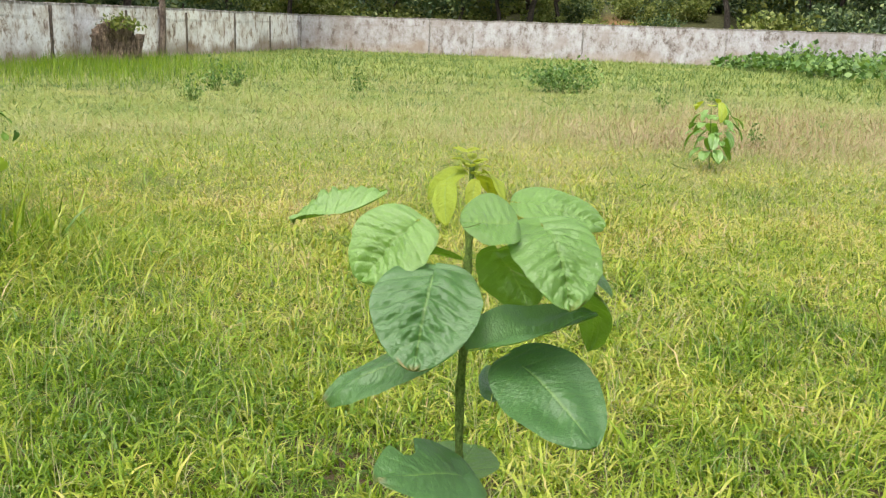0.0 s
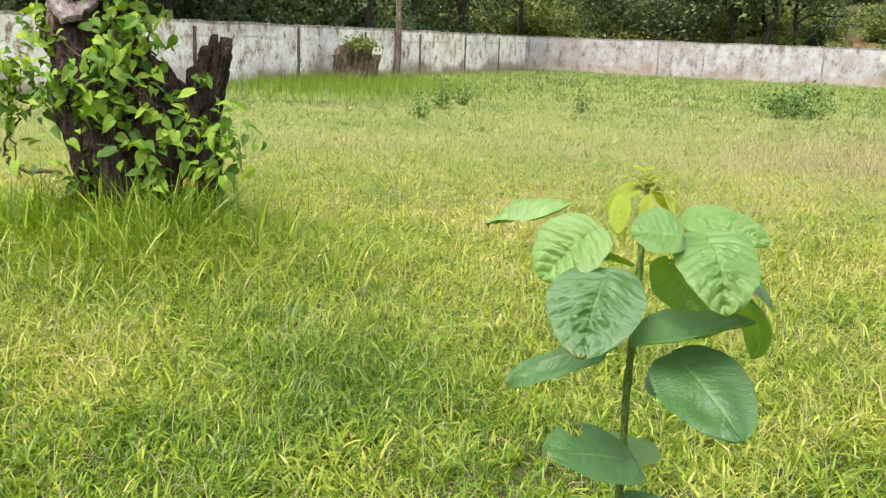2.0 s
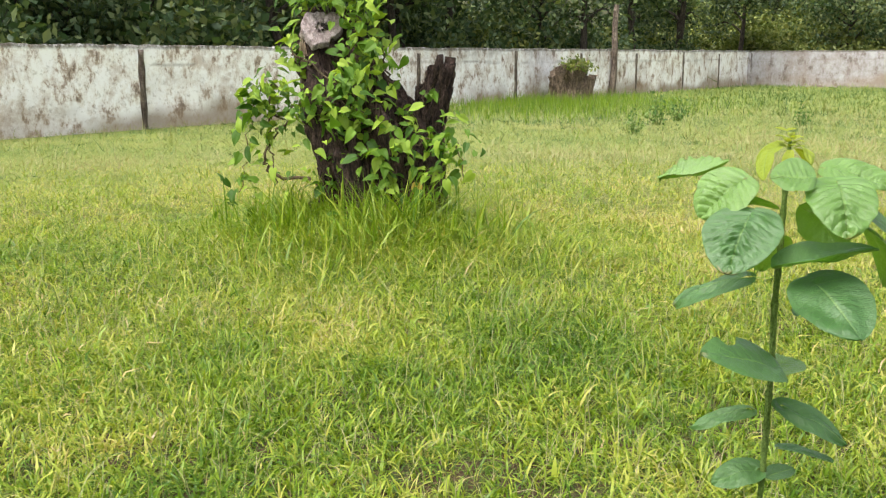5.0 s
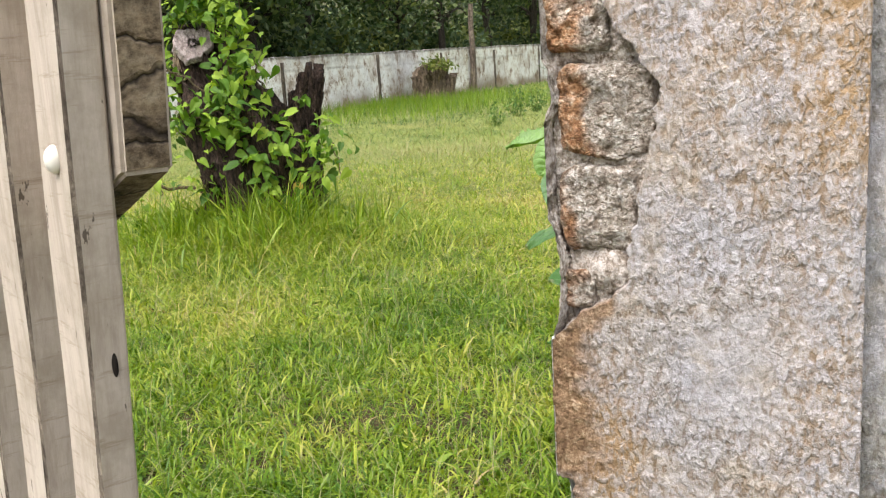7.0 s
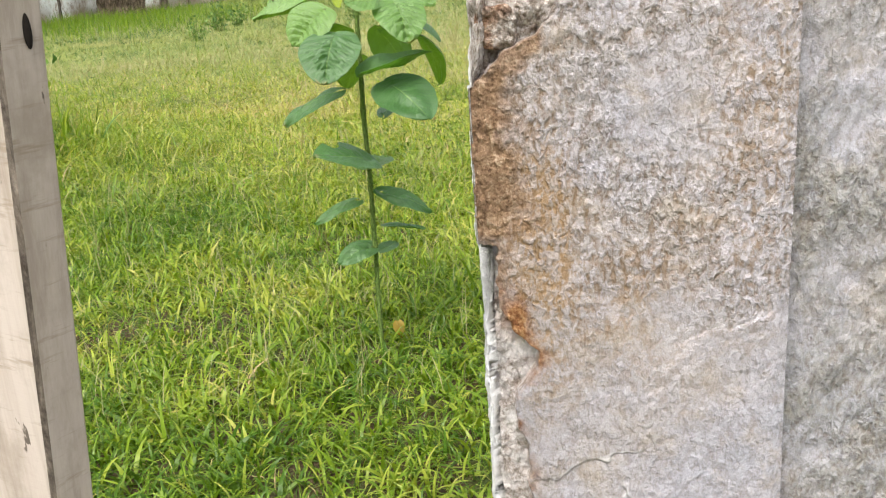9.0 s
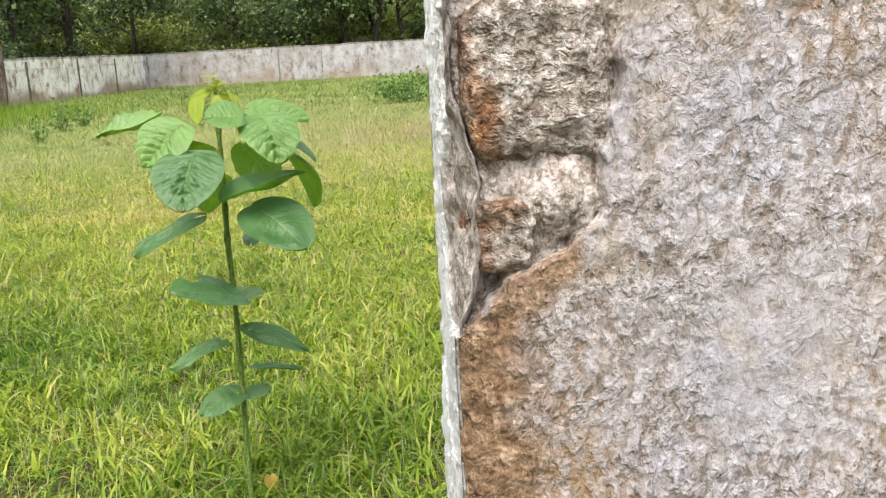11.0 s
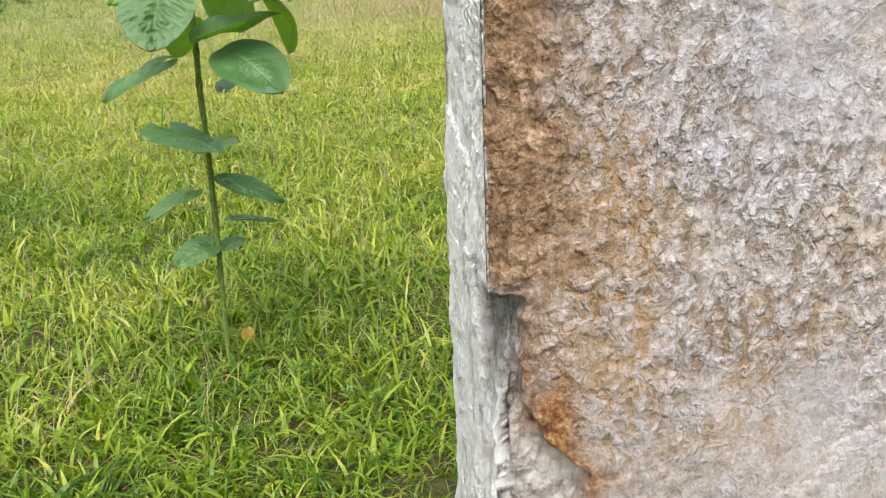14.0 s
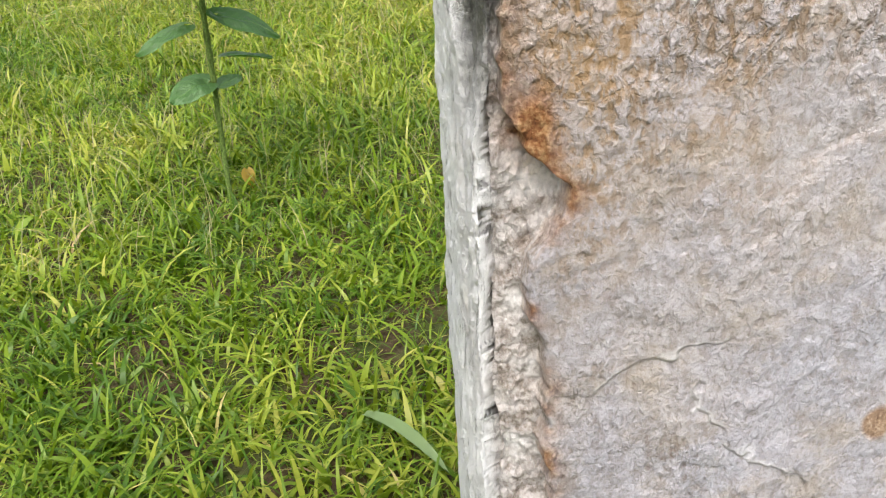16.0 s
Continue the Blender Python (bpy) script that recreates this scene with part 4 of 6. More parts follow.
def build_gate():
    root = tagged(new("picket_gate"), "cream-painted wooden picket gate standing open with a weathered rail end", "gate")
    pickets = []
    for i in range(7):
        p = part("picket", picket_mesh(0.056, 0.028, 1.95 - 0.01 * (i % 2), i), PAINT, root, smooth=False)
        p.data.materials.append(GRIME)
        pickets.append(p)
        p.location = (GX[0] * 0.126 * i, GX[1] * 0.126 * i, SAG * 0.126 * i)
    for z0, z1 in ((1.437, 1.70), (0.32, 0.42)):
        # rail: sawn end with its lower corner cut off at a slant
        cut = 0.085
        prof = [(-0.010, z0 + cut), (-0.010, z1), (0.95, z1), (0.95, z0), (-0.010 + cut * 1.75, z0)]
        bm = bmesh.new()
        fr = [bm.verts.new(gate_world(a, 0.030, z)) for a, z in prof]
        bk = [bm.verts.new(gate_world(a, 0.066, z)) for a, z in prof]
        bm.faces.new(fr), bm.faces.new(bk[::-1])
        for i in range(5):
            f = bm.faces.new([fr[i], bk[i], bk[(i + 1) % 5], fr[(i + 1) % 5]])
            if i in (0, 4):
                f.material_index = 1
        bmesh.ops.recalc_face_normals(bm, faces=bm.faces[:])
        bmesh.ops.bevel(bm, geom=bm.edges[:], offset=0.003, segments=2, affect="EDGES")
        bmesh.ops.subdivide_edges(bm, edges=[e for e in bm.edges if e.calc_length() < 0.3], cuts=2, use_grid_fill=True)
        for w in bm.verts:
            w.co += 0.0018 * noise.noise_vector(w.co * 40)
        rail = part("rail", bm, PAINT, root, "painted rail with bare sawn end", smooth=False)
        rail.data.materials.append(WOOD)
    bm = bmesh.new()
    ball(bm, gate_world(0.024, 0.0, 1.531), 0.0068, (1, 1, 1.4))
    part("screw_cap", bm, WHITECAP, pickets[0], "white plug over a screw")
    bm = bmesh.new()
    ball(bm, gate_world(0.001, 0.0185, 1.390), 0.0036, (0.6, 0.6, 2.5))
    part("knot", bm, KNOT, pickets[0], "dark rotten knot hole")
    return root


build_gate()

# ---------- the tall broad-leaved plant ----------
def leaf_mesh(length, width, droop=0.3, fold=0.15, quilt=0.004, curl=0.0, burn=0.0, seed=0, rows=46, cols=27, bite=0.0):
    """A heart-shaped leaf: base at the origin, pointing along +y, face to +z."""
    t = np.linspace(0, 1, rows)
    s = np.linspace(-1, 1, cols)
    T, S = np.meshgrid(t, s, indexing="ij")
    half = 0.5 * width * np.clip(np.sin(np.pi * np.clip(T, 0, 1) ** 0.66), 0, 1) ** 0.53
    half[-1] = 0.0
    rag = 1 + 0.035 * lattice(np.stack([T.ravel() * 9, np.sign(S).ravel() * 3, 0 * T.ravel() + seed], -1), seed).reshape(T.shape)
    x = S * half * rag
    back = 0.16 * length * (np.abs(S) ** 1.6) * np.clip(1 - T * 4.5, 0, 1) + 0.03 * length * (1 - np.clip(T * 10, 0, 1)) * np.abs(S)
    along = T * length - back * (np.abs(S) > 0.05) + 0.08 * length * np.abs(S) * (T - 0.2) * (T > 0.2) * (1 - T)
    if bite:
        hole = np.clip(1 - np.hypot((T - 0.5) / 0.16, (S - 0.95) / 0.42), 0, 1)
        x = x * (1 - bite * hole)
    veins = 7
    ph = T * veins - np.abs(S) * 1.5
    lateral = np.abs(ph - np.round(ph)) * 2
    lateral = np.clip(1 - lateral / 0.11, 0, 1) * (np.abs(S) > 0.03)
    mid = np.clip(1 - np.abs(S) / 0.04, 0, 1)
    vein = np.clip(np.maximum(mid, 0.30 * lateral), 0, 1) * np.clip((1 - T) * 6, 0, 1)
    puff = np.abs(np.sin(np.pi * ph)) ** 0.8 * np.clip(1 - np.abs(S), 0, 1) ** 0.3
    wr = fractal(np.stack([T.ravel() * 26 - np.abs(S).ravel() * 9, S.ravel() * 6, 0 * T.ravel() + seed], -1), 2, seed + 1).reshape(T.shape)
    wr = np.where(wr > 0, wr, 0.5 * wr) * (0.45 + 0.55 * np.clip(0.5 + 1.2 * lattice(np.stack([T.ravel() * 3, S.ravel() * 2, 0 * T.ravel()], -1), seed + 6).reshape(T.shape), 0, 1))
    wr = wr * np.clip(np.sin(np.pi * np.clip(T * 1.05, 0, 1)), 0, 1) * np.clip(1.1 - np.abs(S), 0, 1)
    pk = fractal(np.stack([T.ravel() * 44 - np.abs(S).ravel() * 15, S.ravel() * 11, 0 * T.ravel() + seed], -1), 2, seed + 21).reshape(T.shape) * np.clip(np.sin(np.pi * T), 0, 1) * np.clip(1.05 - np.abs(S), 0, 1)
    wr = wr + 0.28 * pk
    # low spots of the quilting, which the material darkens as painted shade
    crease_shade = np.clip((-wr - 0.12) * 3.0, 0, 1) * min(1.0, quilt * 14)
    z = fold * np.abs(x) + quilt * 0.42 * (puff - 0.5) + quilt * 0.80 * wr - 0.6 * quilt * mid
    z = z + 0.012 * length / 0.2 * lattice(np.stack([T.ravel() * 3, S.ravel() * 2, 0 * T.ravel()], -1), seed + 3).reshape(T.shape)
    z = z + curl * x * x / max(width, 0.01) * -6
    # bend the whole blade downwards along its length
    ang = -droop * along / length
    ca = np.sin(np.abs(droop) * np.clip(along / length, -0.3, 1)) / max(abs(droop), 1e-3) * length
    cz = -np.sign(droop) * (1 - np.cos(np.abs(droop) * np.clip(along / length, -0.3, 1))) / max(abs(droop), 1e-3) * length
    y2 = ca - z * np.sin(ang)
    z2 = cz + z * np.cos(ang)
    spot = lattice(np.stack([T.ravel() * 8, S.ravel() * 5, 0 * T.ravel()], -1), seed + 9).reshape(T.shape)
    burnt = burn * np.clip((T - 0.93) * 14 + spot * 0.9, 0, 1) * (T > 0.8)
    v = np.stack([x, y2, z2], -1).reshape(-1, 3)
    chord = math.hypot(ca[-1, cols // 2], cz[-1, cols // 2])
    me = mesh_np("leaf", v, quads=grid_quads(rows, cols), floats={"vein": vein.ravel(), "burn": burnt.ravel(), "fold": crease_shade.ravel()})
    return me, chord, math.atan2(cz[-1, cols // 2], ca[-1, cols // 2])


def leaf_pose(base, tip, normal, pitch):
    """A frame at base whose +y, turned by the blade's own pitch, points at tip, with +z towards normal."""
    y = (Vector(tip) - Vector(base)).normalized()
    n = Vector(normal)
    x = y.cross(n).normalized()
    n = x.cross(y).normalized()
    m = Matrix((x, y, n)).transposed().to_4x4()
    return Matrix.Translation(base) @ m @ Matrix.Rotation(-pitch, 4, "X")


def add_leaf(root, base, tip, width, normal, mat, joint=None, droop=0.4, fold=0.15, quilt=0.003, curl=0.0, burn=0.0, bite=0.0, seed=0, label=""):
    dist = (Vector(tip) - Vector(base)).length
    rows, cols = (130, 51) if dist > 0.11 and root.name.startswith("broad") else (34, 19)
    me, chord, pitch = leaf_mesh(1.0, width / dist, droop, fold, quilt / dist, curl, burn, seed, rows, cols, bite)
    ob = part_mesh("leaf", me, mat, root, label)
    ob.matrix_local = leaf_pose(base, tip, normal, pitch) @ Matrix.Scale(dist / chord, 4)
    if joint:
        thin = 0.55 if mat is NEW_LEAF else 1.0
        v, q = tube(bent(joint, base, -0.006, 7), np.linspace(0.0042, 0.003, 7) * thin, 6)
        part_mesh("petiole", mesh_np("petiole", v, quads=q), NEW_LEAF if mat is NEW_LEAF else STEM, ob).matrix_parent_inverse = ob.matrix_local.inverted()
    return ob


def build_plant():
    root = tagged(new("broad_leaved_plant"), "tall single-stemmed plant with big heart-shaped quilted green leaves", "plant")
    pts = np.array([(-0.012, -0.02, -0.03), (-0.008, -0.012, 0.2), (0.0, 0.0, 0.43), (0.002, 0.0, 0.6), (0.004, 0.0, 0.73), (0.0, 0.0, 0.91),
                    (0.004, -0.005, 1.06), (0.006, 0.0, 1.18), (0.012, 0.015, 1.3), (0.016, 0.03, 1.37)])
    t = np.linspace(0, len(pts) - 1, 60)
    path = np.stack([np.interp(t, np.arange(len(pts)), pts[:, k]) for k in range(3)], -1)
    rad = np.interp(path[:, 2], [0, 0.4, 0.9, 1.2, 1.37], [0.0080, 0.0080, 0.0080, 0.007, 0.005])
    for node in (0.42, 0.50, 0.56, 0.64, 0.75, 0.85, 0.91, 1.0, 1.08, 1.17, 1.24):
        rad = rad + 0.003 * np.exp(-((path[:, 2] - node) / 0.012) ** 2)
    v, q = tube(path, rad, 10, 0.08, 3)
    part_mesh("stem", mesh_np("stem", v, quads=q), STEM, root, "upright green-brown jointed stem")

    def leaf(*a, **k):
        leaf.n += 1
        add_leaf(root, *a, seed=leaf.n * 5, **k)
    leaf.n = 0
    O, M, N = OLD_LEAF, MID_LEAF, NEW_LEAF
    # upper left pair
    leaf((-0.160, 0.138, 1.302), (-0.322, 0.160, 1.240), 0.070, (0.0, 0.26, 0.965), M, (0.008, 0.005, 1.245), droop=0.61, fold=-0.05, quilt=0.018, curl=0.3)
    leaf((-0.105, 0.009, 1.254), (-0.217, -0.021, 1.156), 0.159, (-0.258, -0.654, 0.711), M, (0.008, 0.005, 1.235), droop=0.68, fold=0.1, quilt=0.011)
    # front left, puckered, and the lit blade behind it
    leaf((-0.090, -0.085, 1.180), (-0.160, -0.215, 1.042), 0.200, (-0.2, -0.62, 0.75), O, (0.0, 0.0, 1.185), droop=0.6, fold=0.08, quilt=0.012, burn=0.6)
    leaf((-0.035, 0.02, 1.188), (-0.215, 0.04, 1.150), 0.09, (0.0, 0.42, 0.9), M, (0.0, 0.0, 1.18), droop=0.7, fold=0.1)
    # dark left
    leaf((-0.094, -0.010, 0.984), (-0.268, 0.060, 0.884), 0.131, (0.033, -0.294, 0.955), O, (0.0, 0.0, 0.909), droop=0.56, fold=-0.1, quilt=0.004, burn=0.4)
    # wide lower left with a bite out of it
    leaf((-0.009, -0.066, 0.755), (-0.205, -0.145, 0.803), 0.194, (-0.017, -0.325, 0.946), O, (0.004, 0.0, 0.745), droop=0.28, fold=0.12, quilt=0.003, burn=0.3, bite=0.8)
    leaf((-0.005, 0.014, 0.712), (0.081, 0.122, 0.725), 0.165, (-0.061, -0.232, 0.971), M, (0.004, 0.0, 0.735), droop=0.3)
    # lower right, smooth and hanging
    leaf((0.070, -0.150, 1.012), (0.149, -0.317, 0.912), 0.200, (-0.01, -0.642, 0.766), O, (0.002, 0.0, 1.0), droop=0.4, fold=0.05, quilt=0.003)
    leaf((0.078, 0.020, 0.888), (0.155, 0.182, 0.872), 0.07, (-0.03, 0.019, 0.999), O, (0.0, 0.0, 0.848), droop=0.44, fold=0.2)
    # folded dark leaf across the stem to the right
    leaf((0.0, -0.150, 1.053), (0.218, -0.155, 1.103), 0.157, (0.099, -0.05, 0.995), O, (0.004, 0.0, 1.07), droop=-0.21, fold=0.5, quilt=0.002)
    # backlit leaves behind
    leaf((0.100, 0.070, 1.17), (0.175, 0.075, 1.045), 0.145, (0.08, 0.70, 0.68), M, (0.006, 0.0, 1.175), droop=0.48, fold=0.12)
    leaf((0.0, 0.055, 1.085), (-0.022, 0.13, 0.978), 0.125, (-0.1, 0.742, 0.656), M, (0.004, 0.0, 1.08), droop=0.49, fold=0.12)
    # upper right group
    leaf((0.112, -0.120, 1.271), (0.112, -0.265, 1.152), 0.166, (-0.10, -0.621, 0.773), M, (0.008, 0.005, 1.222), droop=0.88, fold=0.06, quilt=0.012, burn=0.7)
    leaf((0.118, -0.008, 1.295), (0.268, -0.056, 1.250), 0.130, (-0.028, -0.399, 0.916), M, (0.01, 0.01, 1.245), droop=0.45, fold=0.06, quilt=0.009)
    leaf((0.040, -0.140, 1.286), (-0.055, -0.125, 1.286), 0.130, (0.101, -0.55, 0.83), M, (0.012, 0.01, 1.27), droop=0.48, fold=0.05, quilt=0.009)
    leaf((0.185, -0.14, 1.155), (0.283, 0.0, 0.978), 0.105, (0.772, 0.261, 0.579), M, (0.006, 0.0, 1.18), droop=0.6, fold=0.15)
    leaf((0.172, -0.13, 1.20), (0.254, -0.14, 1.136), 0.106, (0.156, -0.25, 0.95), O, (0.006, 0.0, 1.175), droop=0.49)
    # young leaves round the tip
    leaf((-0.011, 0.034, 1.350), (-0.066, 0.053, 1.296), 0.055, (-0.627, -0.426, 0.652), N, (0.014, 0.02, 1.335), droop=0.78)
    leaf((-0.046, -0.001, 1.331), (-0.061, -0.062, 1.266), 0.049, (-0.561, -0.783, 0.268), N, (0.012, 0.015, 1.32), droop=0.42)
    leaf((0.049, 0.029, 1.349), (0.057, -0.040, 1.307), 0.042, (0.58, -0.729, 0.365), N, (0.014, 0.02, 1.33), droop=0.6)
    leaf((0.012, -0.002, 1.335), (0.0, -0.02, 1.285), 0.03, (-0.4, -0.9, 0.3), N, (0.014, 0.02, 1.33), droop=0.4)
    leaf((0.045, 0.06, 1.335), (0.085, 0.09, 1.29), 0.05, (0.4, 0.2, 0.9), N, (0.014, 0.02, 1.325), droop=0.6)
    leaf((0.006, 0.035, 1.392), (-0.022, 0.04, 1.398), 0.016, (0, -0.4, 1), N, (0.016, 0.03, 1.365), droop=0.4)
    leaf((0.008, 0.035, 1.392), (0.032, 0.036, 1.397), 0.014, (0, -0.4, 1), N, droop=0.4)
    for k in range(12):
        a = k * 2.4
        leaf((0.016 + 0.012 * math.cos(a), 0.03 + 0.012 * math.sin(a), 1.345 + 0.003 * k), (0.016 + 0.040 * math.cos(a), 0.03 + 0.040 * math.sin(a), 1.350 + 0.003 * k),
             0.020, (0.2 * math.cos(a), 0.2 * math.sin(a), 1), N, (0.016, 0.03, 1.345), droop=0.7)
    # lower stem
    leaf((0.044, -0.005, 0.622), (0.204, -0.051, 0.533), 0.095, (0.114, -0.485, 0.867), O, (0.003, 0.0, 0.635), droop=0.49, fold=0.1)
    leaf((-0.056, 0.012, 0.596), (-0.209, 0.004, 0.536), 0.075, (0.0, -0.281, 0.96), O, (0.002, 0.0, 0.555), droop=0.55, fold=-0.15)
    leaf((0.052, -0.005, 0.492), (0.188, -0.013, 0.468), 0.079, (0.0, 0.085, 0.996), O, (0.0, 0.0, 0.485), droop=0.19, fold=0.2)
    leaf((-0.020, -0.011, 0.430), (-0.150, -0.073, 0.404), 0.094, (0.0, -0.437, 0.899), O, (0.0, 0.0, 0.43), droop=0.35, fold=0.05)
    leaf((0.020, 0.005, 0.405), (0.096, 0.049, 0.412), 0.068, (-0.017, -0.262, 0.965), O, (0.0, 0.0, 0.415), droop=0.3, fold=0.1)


build_plant()


def build_sapling():
    root = tagged(new("young_plant"), "young bushy plant with drooping pale-topped green leaves", "plant")
    bx, by = 5.93, 8.39
    rng = np.random.default_rng(8)
    v, q = tube(bent((bx, by, -0.03), (bx - 0.05, by, 0.75), 0, 10), np.linspace(0.012, 0.005, 10), 7)
    part_mesh("stem", mesh_np("stem", v, quads=q), STEM, root)
    for k in range(46):
        z = min(0.78, max(0.06, 0.08 + 0.68 * (k / 45) ** 0.85 + rng.normal(0, 0.06)))
        a = k * 2.4 + rng.uniform(-0.6, 0.6)
        r = (0.22 + 0.50 * rng.random()) * (0.72 + 0.38 * math.sin(math.pi * min(1.0, z / 0.75)))
        ln = (0.24 - 0.09 * (z / 0.8)) * rng.uniform(0.6, 1.2)
        b = (bx + 0.4 * r * math.cos(a), by + 0.4 * r * math.sin(a), z + 0.06 + 0.05 * rng.random())
        t = (bx + (0.4 * r + 0.55 * ln) * math.cos(a), by + (0.4 * r + 0.55 * ln) * math.sin(a), z + 0.06 - 0.20 * rng.random())
        add_leaf(root, b, t, ln * 0.66, (0.5 * math.cos(a), 0.5 * math.sin(a), 1), NEW_LEAF if z > 0.70 else MID_LEAF,
                 (bx - 0.03 * z, by, z), droop=0.8, seed=k)


build_sapling()


# ---------- stumps ----------
def trunk_mesh(name, rings, sides=110, seed=0, ridge=0.12, lobes=7, rag=0.0, levels=110):
    """A gnarled trunk through rings of (x, y, z, radius); the last ring closes; rag breaks its top."""
    rings = np.asarray(rings, float)
    t = np.linspace(0, len(rings) - 1, levels)
    c = np.stack([np.interp(t, np.arange(len(rings)), rings[:, k]) for k in range(4)], -1)
    ang = np.linspace(0, 2 * np.pi, sides, endpoint=False)
    A, Z = np.meshgrid(ang, c[:, 2])
    ring3 = lambda k, kz: np.stack([np.cos(A).ravel() * k, np.sin(A).ravel() * k, Z.ravel() * kz], -1)
    f = fractal(ring3(2.6, 1.1), 4, seed).reshape(A.shape)
    g = fractal(ring3(7, 2.2), 4, seed + 5).reshape(A.shape)
    h = fractal(ring3(16, 14), 3, seed + 8).reshape(A.shape)
    groove = np.abs(np.sin(0.5 * lobes * A + 2.0 * f + 0.9 * Z))
    rad = c[:, 3:4] * (0.90 + ridge * f + 0.16 * g + 0.14 * groove) + np.minimum(0.022, 0.16 * c[:, 3:4]) * h
    x = c[:, 0:1] + rad * np.cos(A)
    y = c[:, 1:2] + rad * np.sin(A)
    top = np.clip((Z - rings[-1, 2] + 0.35) / 0.35, 0, 1)
    z = Z + (0.06 * g + 0.02 * h) * (Z > 0.2) + rag * top ** 2 * (0.8 * fractal(ring3(2.2, 0), 3, seed + 11).reshape(A.shape) + 0.3 * h)
    return np.stack([x, y, z], -1).reshape(-1, 3), grid_quads(levels, sides, True)


def small_leaf(length, width, seed):
    """A pointed vine leaf with two rounded lobes at its base, folded along its midrib."""
    t = np.array([0, 0.06, 0.16, 0.30, 0.46, 0.62, 0.78, 0.9, 1.0])
    half = 0.5 * width * np.array([0.30, 0.70, 0.93, 1.0, 0.88, 0.66, 0.38, 0.16, 0.0])
    s = np.linspace(-1, 1, 7)
    T, S = np.meshgrid(t, s, indexing="ij")
    x = S * half[:, None]
    y = length * (T - 0.10 * np.abs(S) ** 1.5 * np.clip(1 - T * 4, 0, 1))
    bend = 0.25 + 0.12 * (seed % 3)
    z = 0.6 * np.abs(x) * (1 - 0.5 * np.abs(S)) - bend * length * T ** 2 + 0.006 * np.sin(9 * T + seed) * S
    return mesh_np("leaf", np.stack([x, y, z], -1).reshape(-1, 3), quads=grid_quads(9, 7))


def build_stump():
    sx, sy = -2.66, 5.85
    root = tagged(new("tree_stump"), "tall rotten tree stump with a broken fork, in rank grass", "stump")
    v, q = trunk_mesh("trunk", [(sx + 0.12, sy, -0.1, 0.62), (sx + 0.14, sy, 0.3, 0.52), (sx + 0.10, sy, 0.67, 0.53), (sx + 0.02, sy, 0.95, 0.55), (sx - 0.05, sy - 0.02, 1.15, 0.50),
                                (sx - 0.12, sy - 0.03, 1.32, 0.42), (sx - 0.20, sy - 0.04, 1.48, 0.34), (sx - 0.26, sy - 0.05, 1.70, 0.275), (sx - 0.28, sy - 0.05, 1.94, 0.20), (sx - 0.28, sy - 0.05, 1.96, 0.01)], seed=4, ridge=0.24, lobes=11)
    part_mesh("trunk", mesh_np("trunk", v, quads=q), BARK, root, "dark crumbling bark")
    v, q = trunk_mesh("fork", [(sx + 0.30, sy, 0.0, 0.36), (sx + 0.36, sy, 0.4, 0.33), (sx + 0.44, sy, 0.72, 0.27), (sx + 0.53, sy, 0.95, 0.20), (sx + 0.62, sy, 1.15, 0.155), (sx + 0.68, sy, 1.30, 0.14),
                               (sx + 0.72, sy, 1.42, 0.125), (sx + 0.74, sy, 1.50, 0.10), (sx + 0.755, sy, 1.51, 0.01)], 90, seed=9, ridge=0.34, lobes=7, rag=0.05)
    part_mesh("fork", mesh_np("fork", v, quads=q), BARK, root, "splintered broken fork")
    v, q = trunk_mesh("knob", [(sx + 0.22, sy - 0.34, 0.55, 0.15), (sx + 0.20, sy - 0.36, 0.85, 0.13), (sx + 0.20, sy - 0.35, 1.0, 0.10), (sx + 0.20, sy - 0.34, 1.06, 0.01)], 50, seed=19, ridge=0.3, rag=0.1, levels=50)
    part_mesh("knob", mesh_np("knob", v, quads=q), BARK, root, "rounded bark knob")
    # sawn face, tilted towards the gate
    n = 60
    ang = np.linspace(0, 2 * np.pi, n, endpoint=False)
    r0 = 0.150 * (1 + 0.16 * np.sin(2 * ang + 1) + 0.10 * np.sin(3 * ang) + 0.06 * np.sin(7 * ang + 2) + 0.04 * np.sin(13 * ang))
    vs = [(0, 0, -0.01)]
    for k, rr in enumerate((0.25, 0.5, 0.75, 0.92, 1.0)):
        vs += [(rr * r * math.cos(a), rr * r * 1.25 * math.sin(a), 0.004 * math.sin(5 * a + k) + 0.003 * math.sin(13 * a + 2 * k)) for a, r in zip(ang, r0)]
    vs += [(1.06 * r * math.cos(a), 1.06 * r * 1.25 * math.sin(a), -0.07) for a, r in zip(ang, r0)]
    tris = [(0, 1 + i, 1 + (i + 1) % n) for i in range(n)]
    quads = grid_quads(6, n, True) + 1
    m = Matrix.Translation((sx - 0.27, sy - 0.33, 1.845)) @ Matrix.Rotation(radians(58), 4, "X") @ Matrix.Rotation(radians(20), 4, "Y")
    vs = [tuple(m @ Vector(p)) for p in vs]
    face = part_mesh("sawn_face", mesh_np("sawn_face", vs, tris=tris, quads=quads), CUT, root, "pale grey-pink sawn face with a dark rot hole", smooth=False)
    # strip of bare wood beside the sawn face
    zz, aa = np.linspace(1.56, 1.94, 30), np.radians(np.linspace(188, 250, 14))
    Zs, As = np.meshgrid(zz, aa, indexing="ij")
    taper = np.clip(1.15 * np.sin(np.pi * np.clip((Zs - 1.50) / 0.62, 0, 1)), 0, 1)
    mid_a = np.radians(222)
    As = mid_a + (As - mid_a) * taper
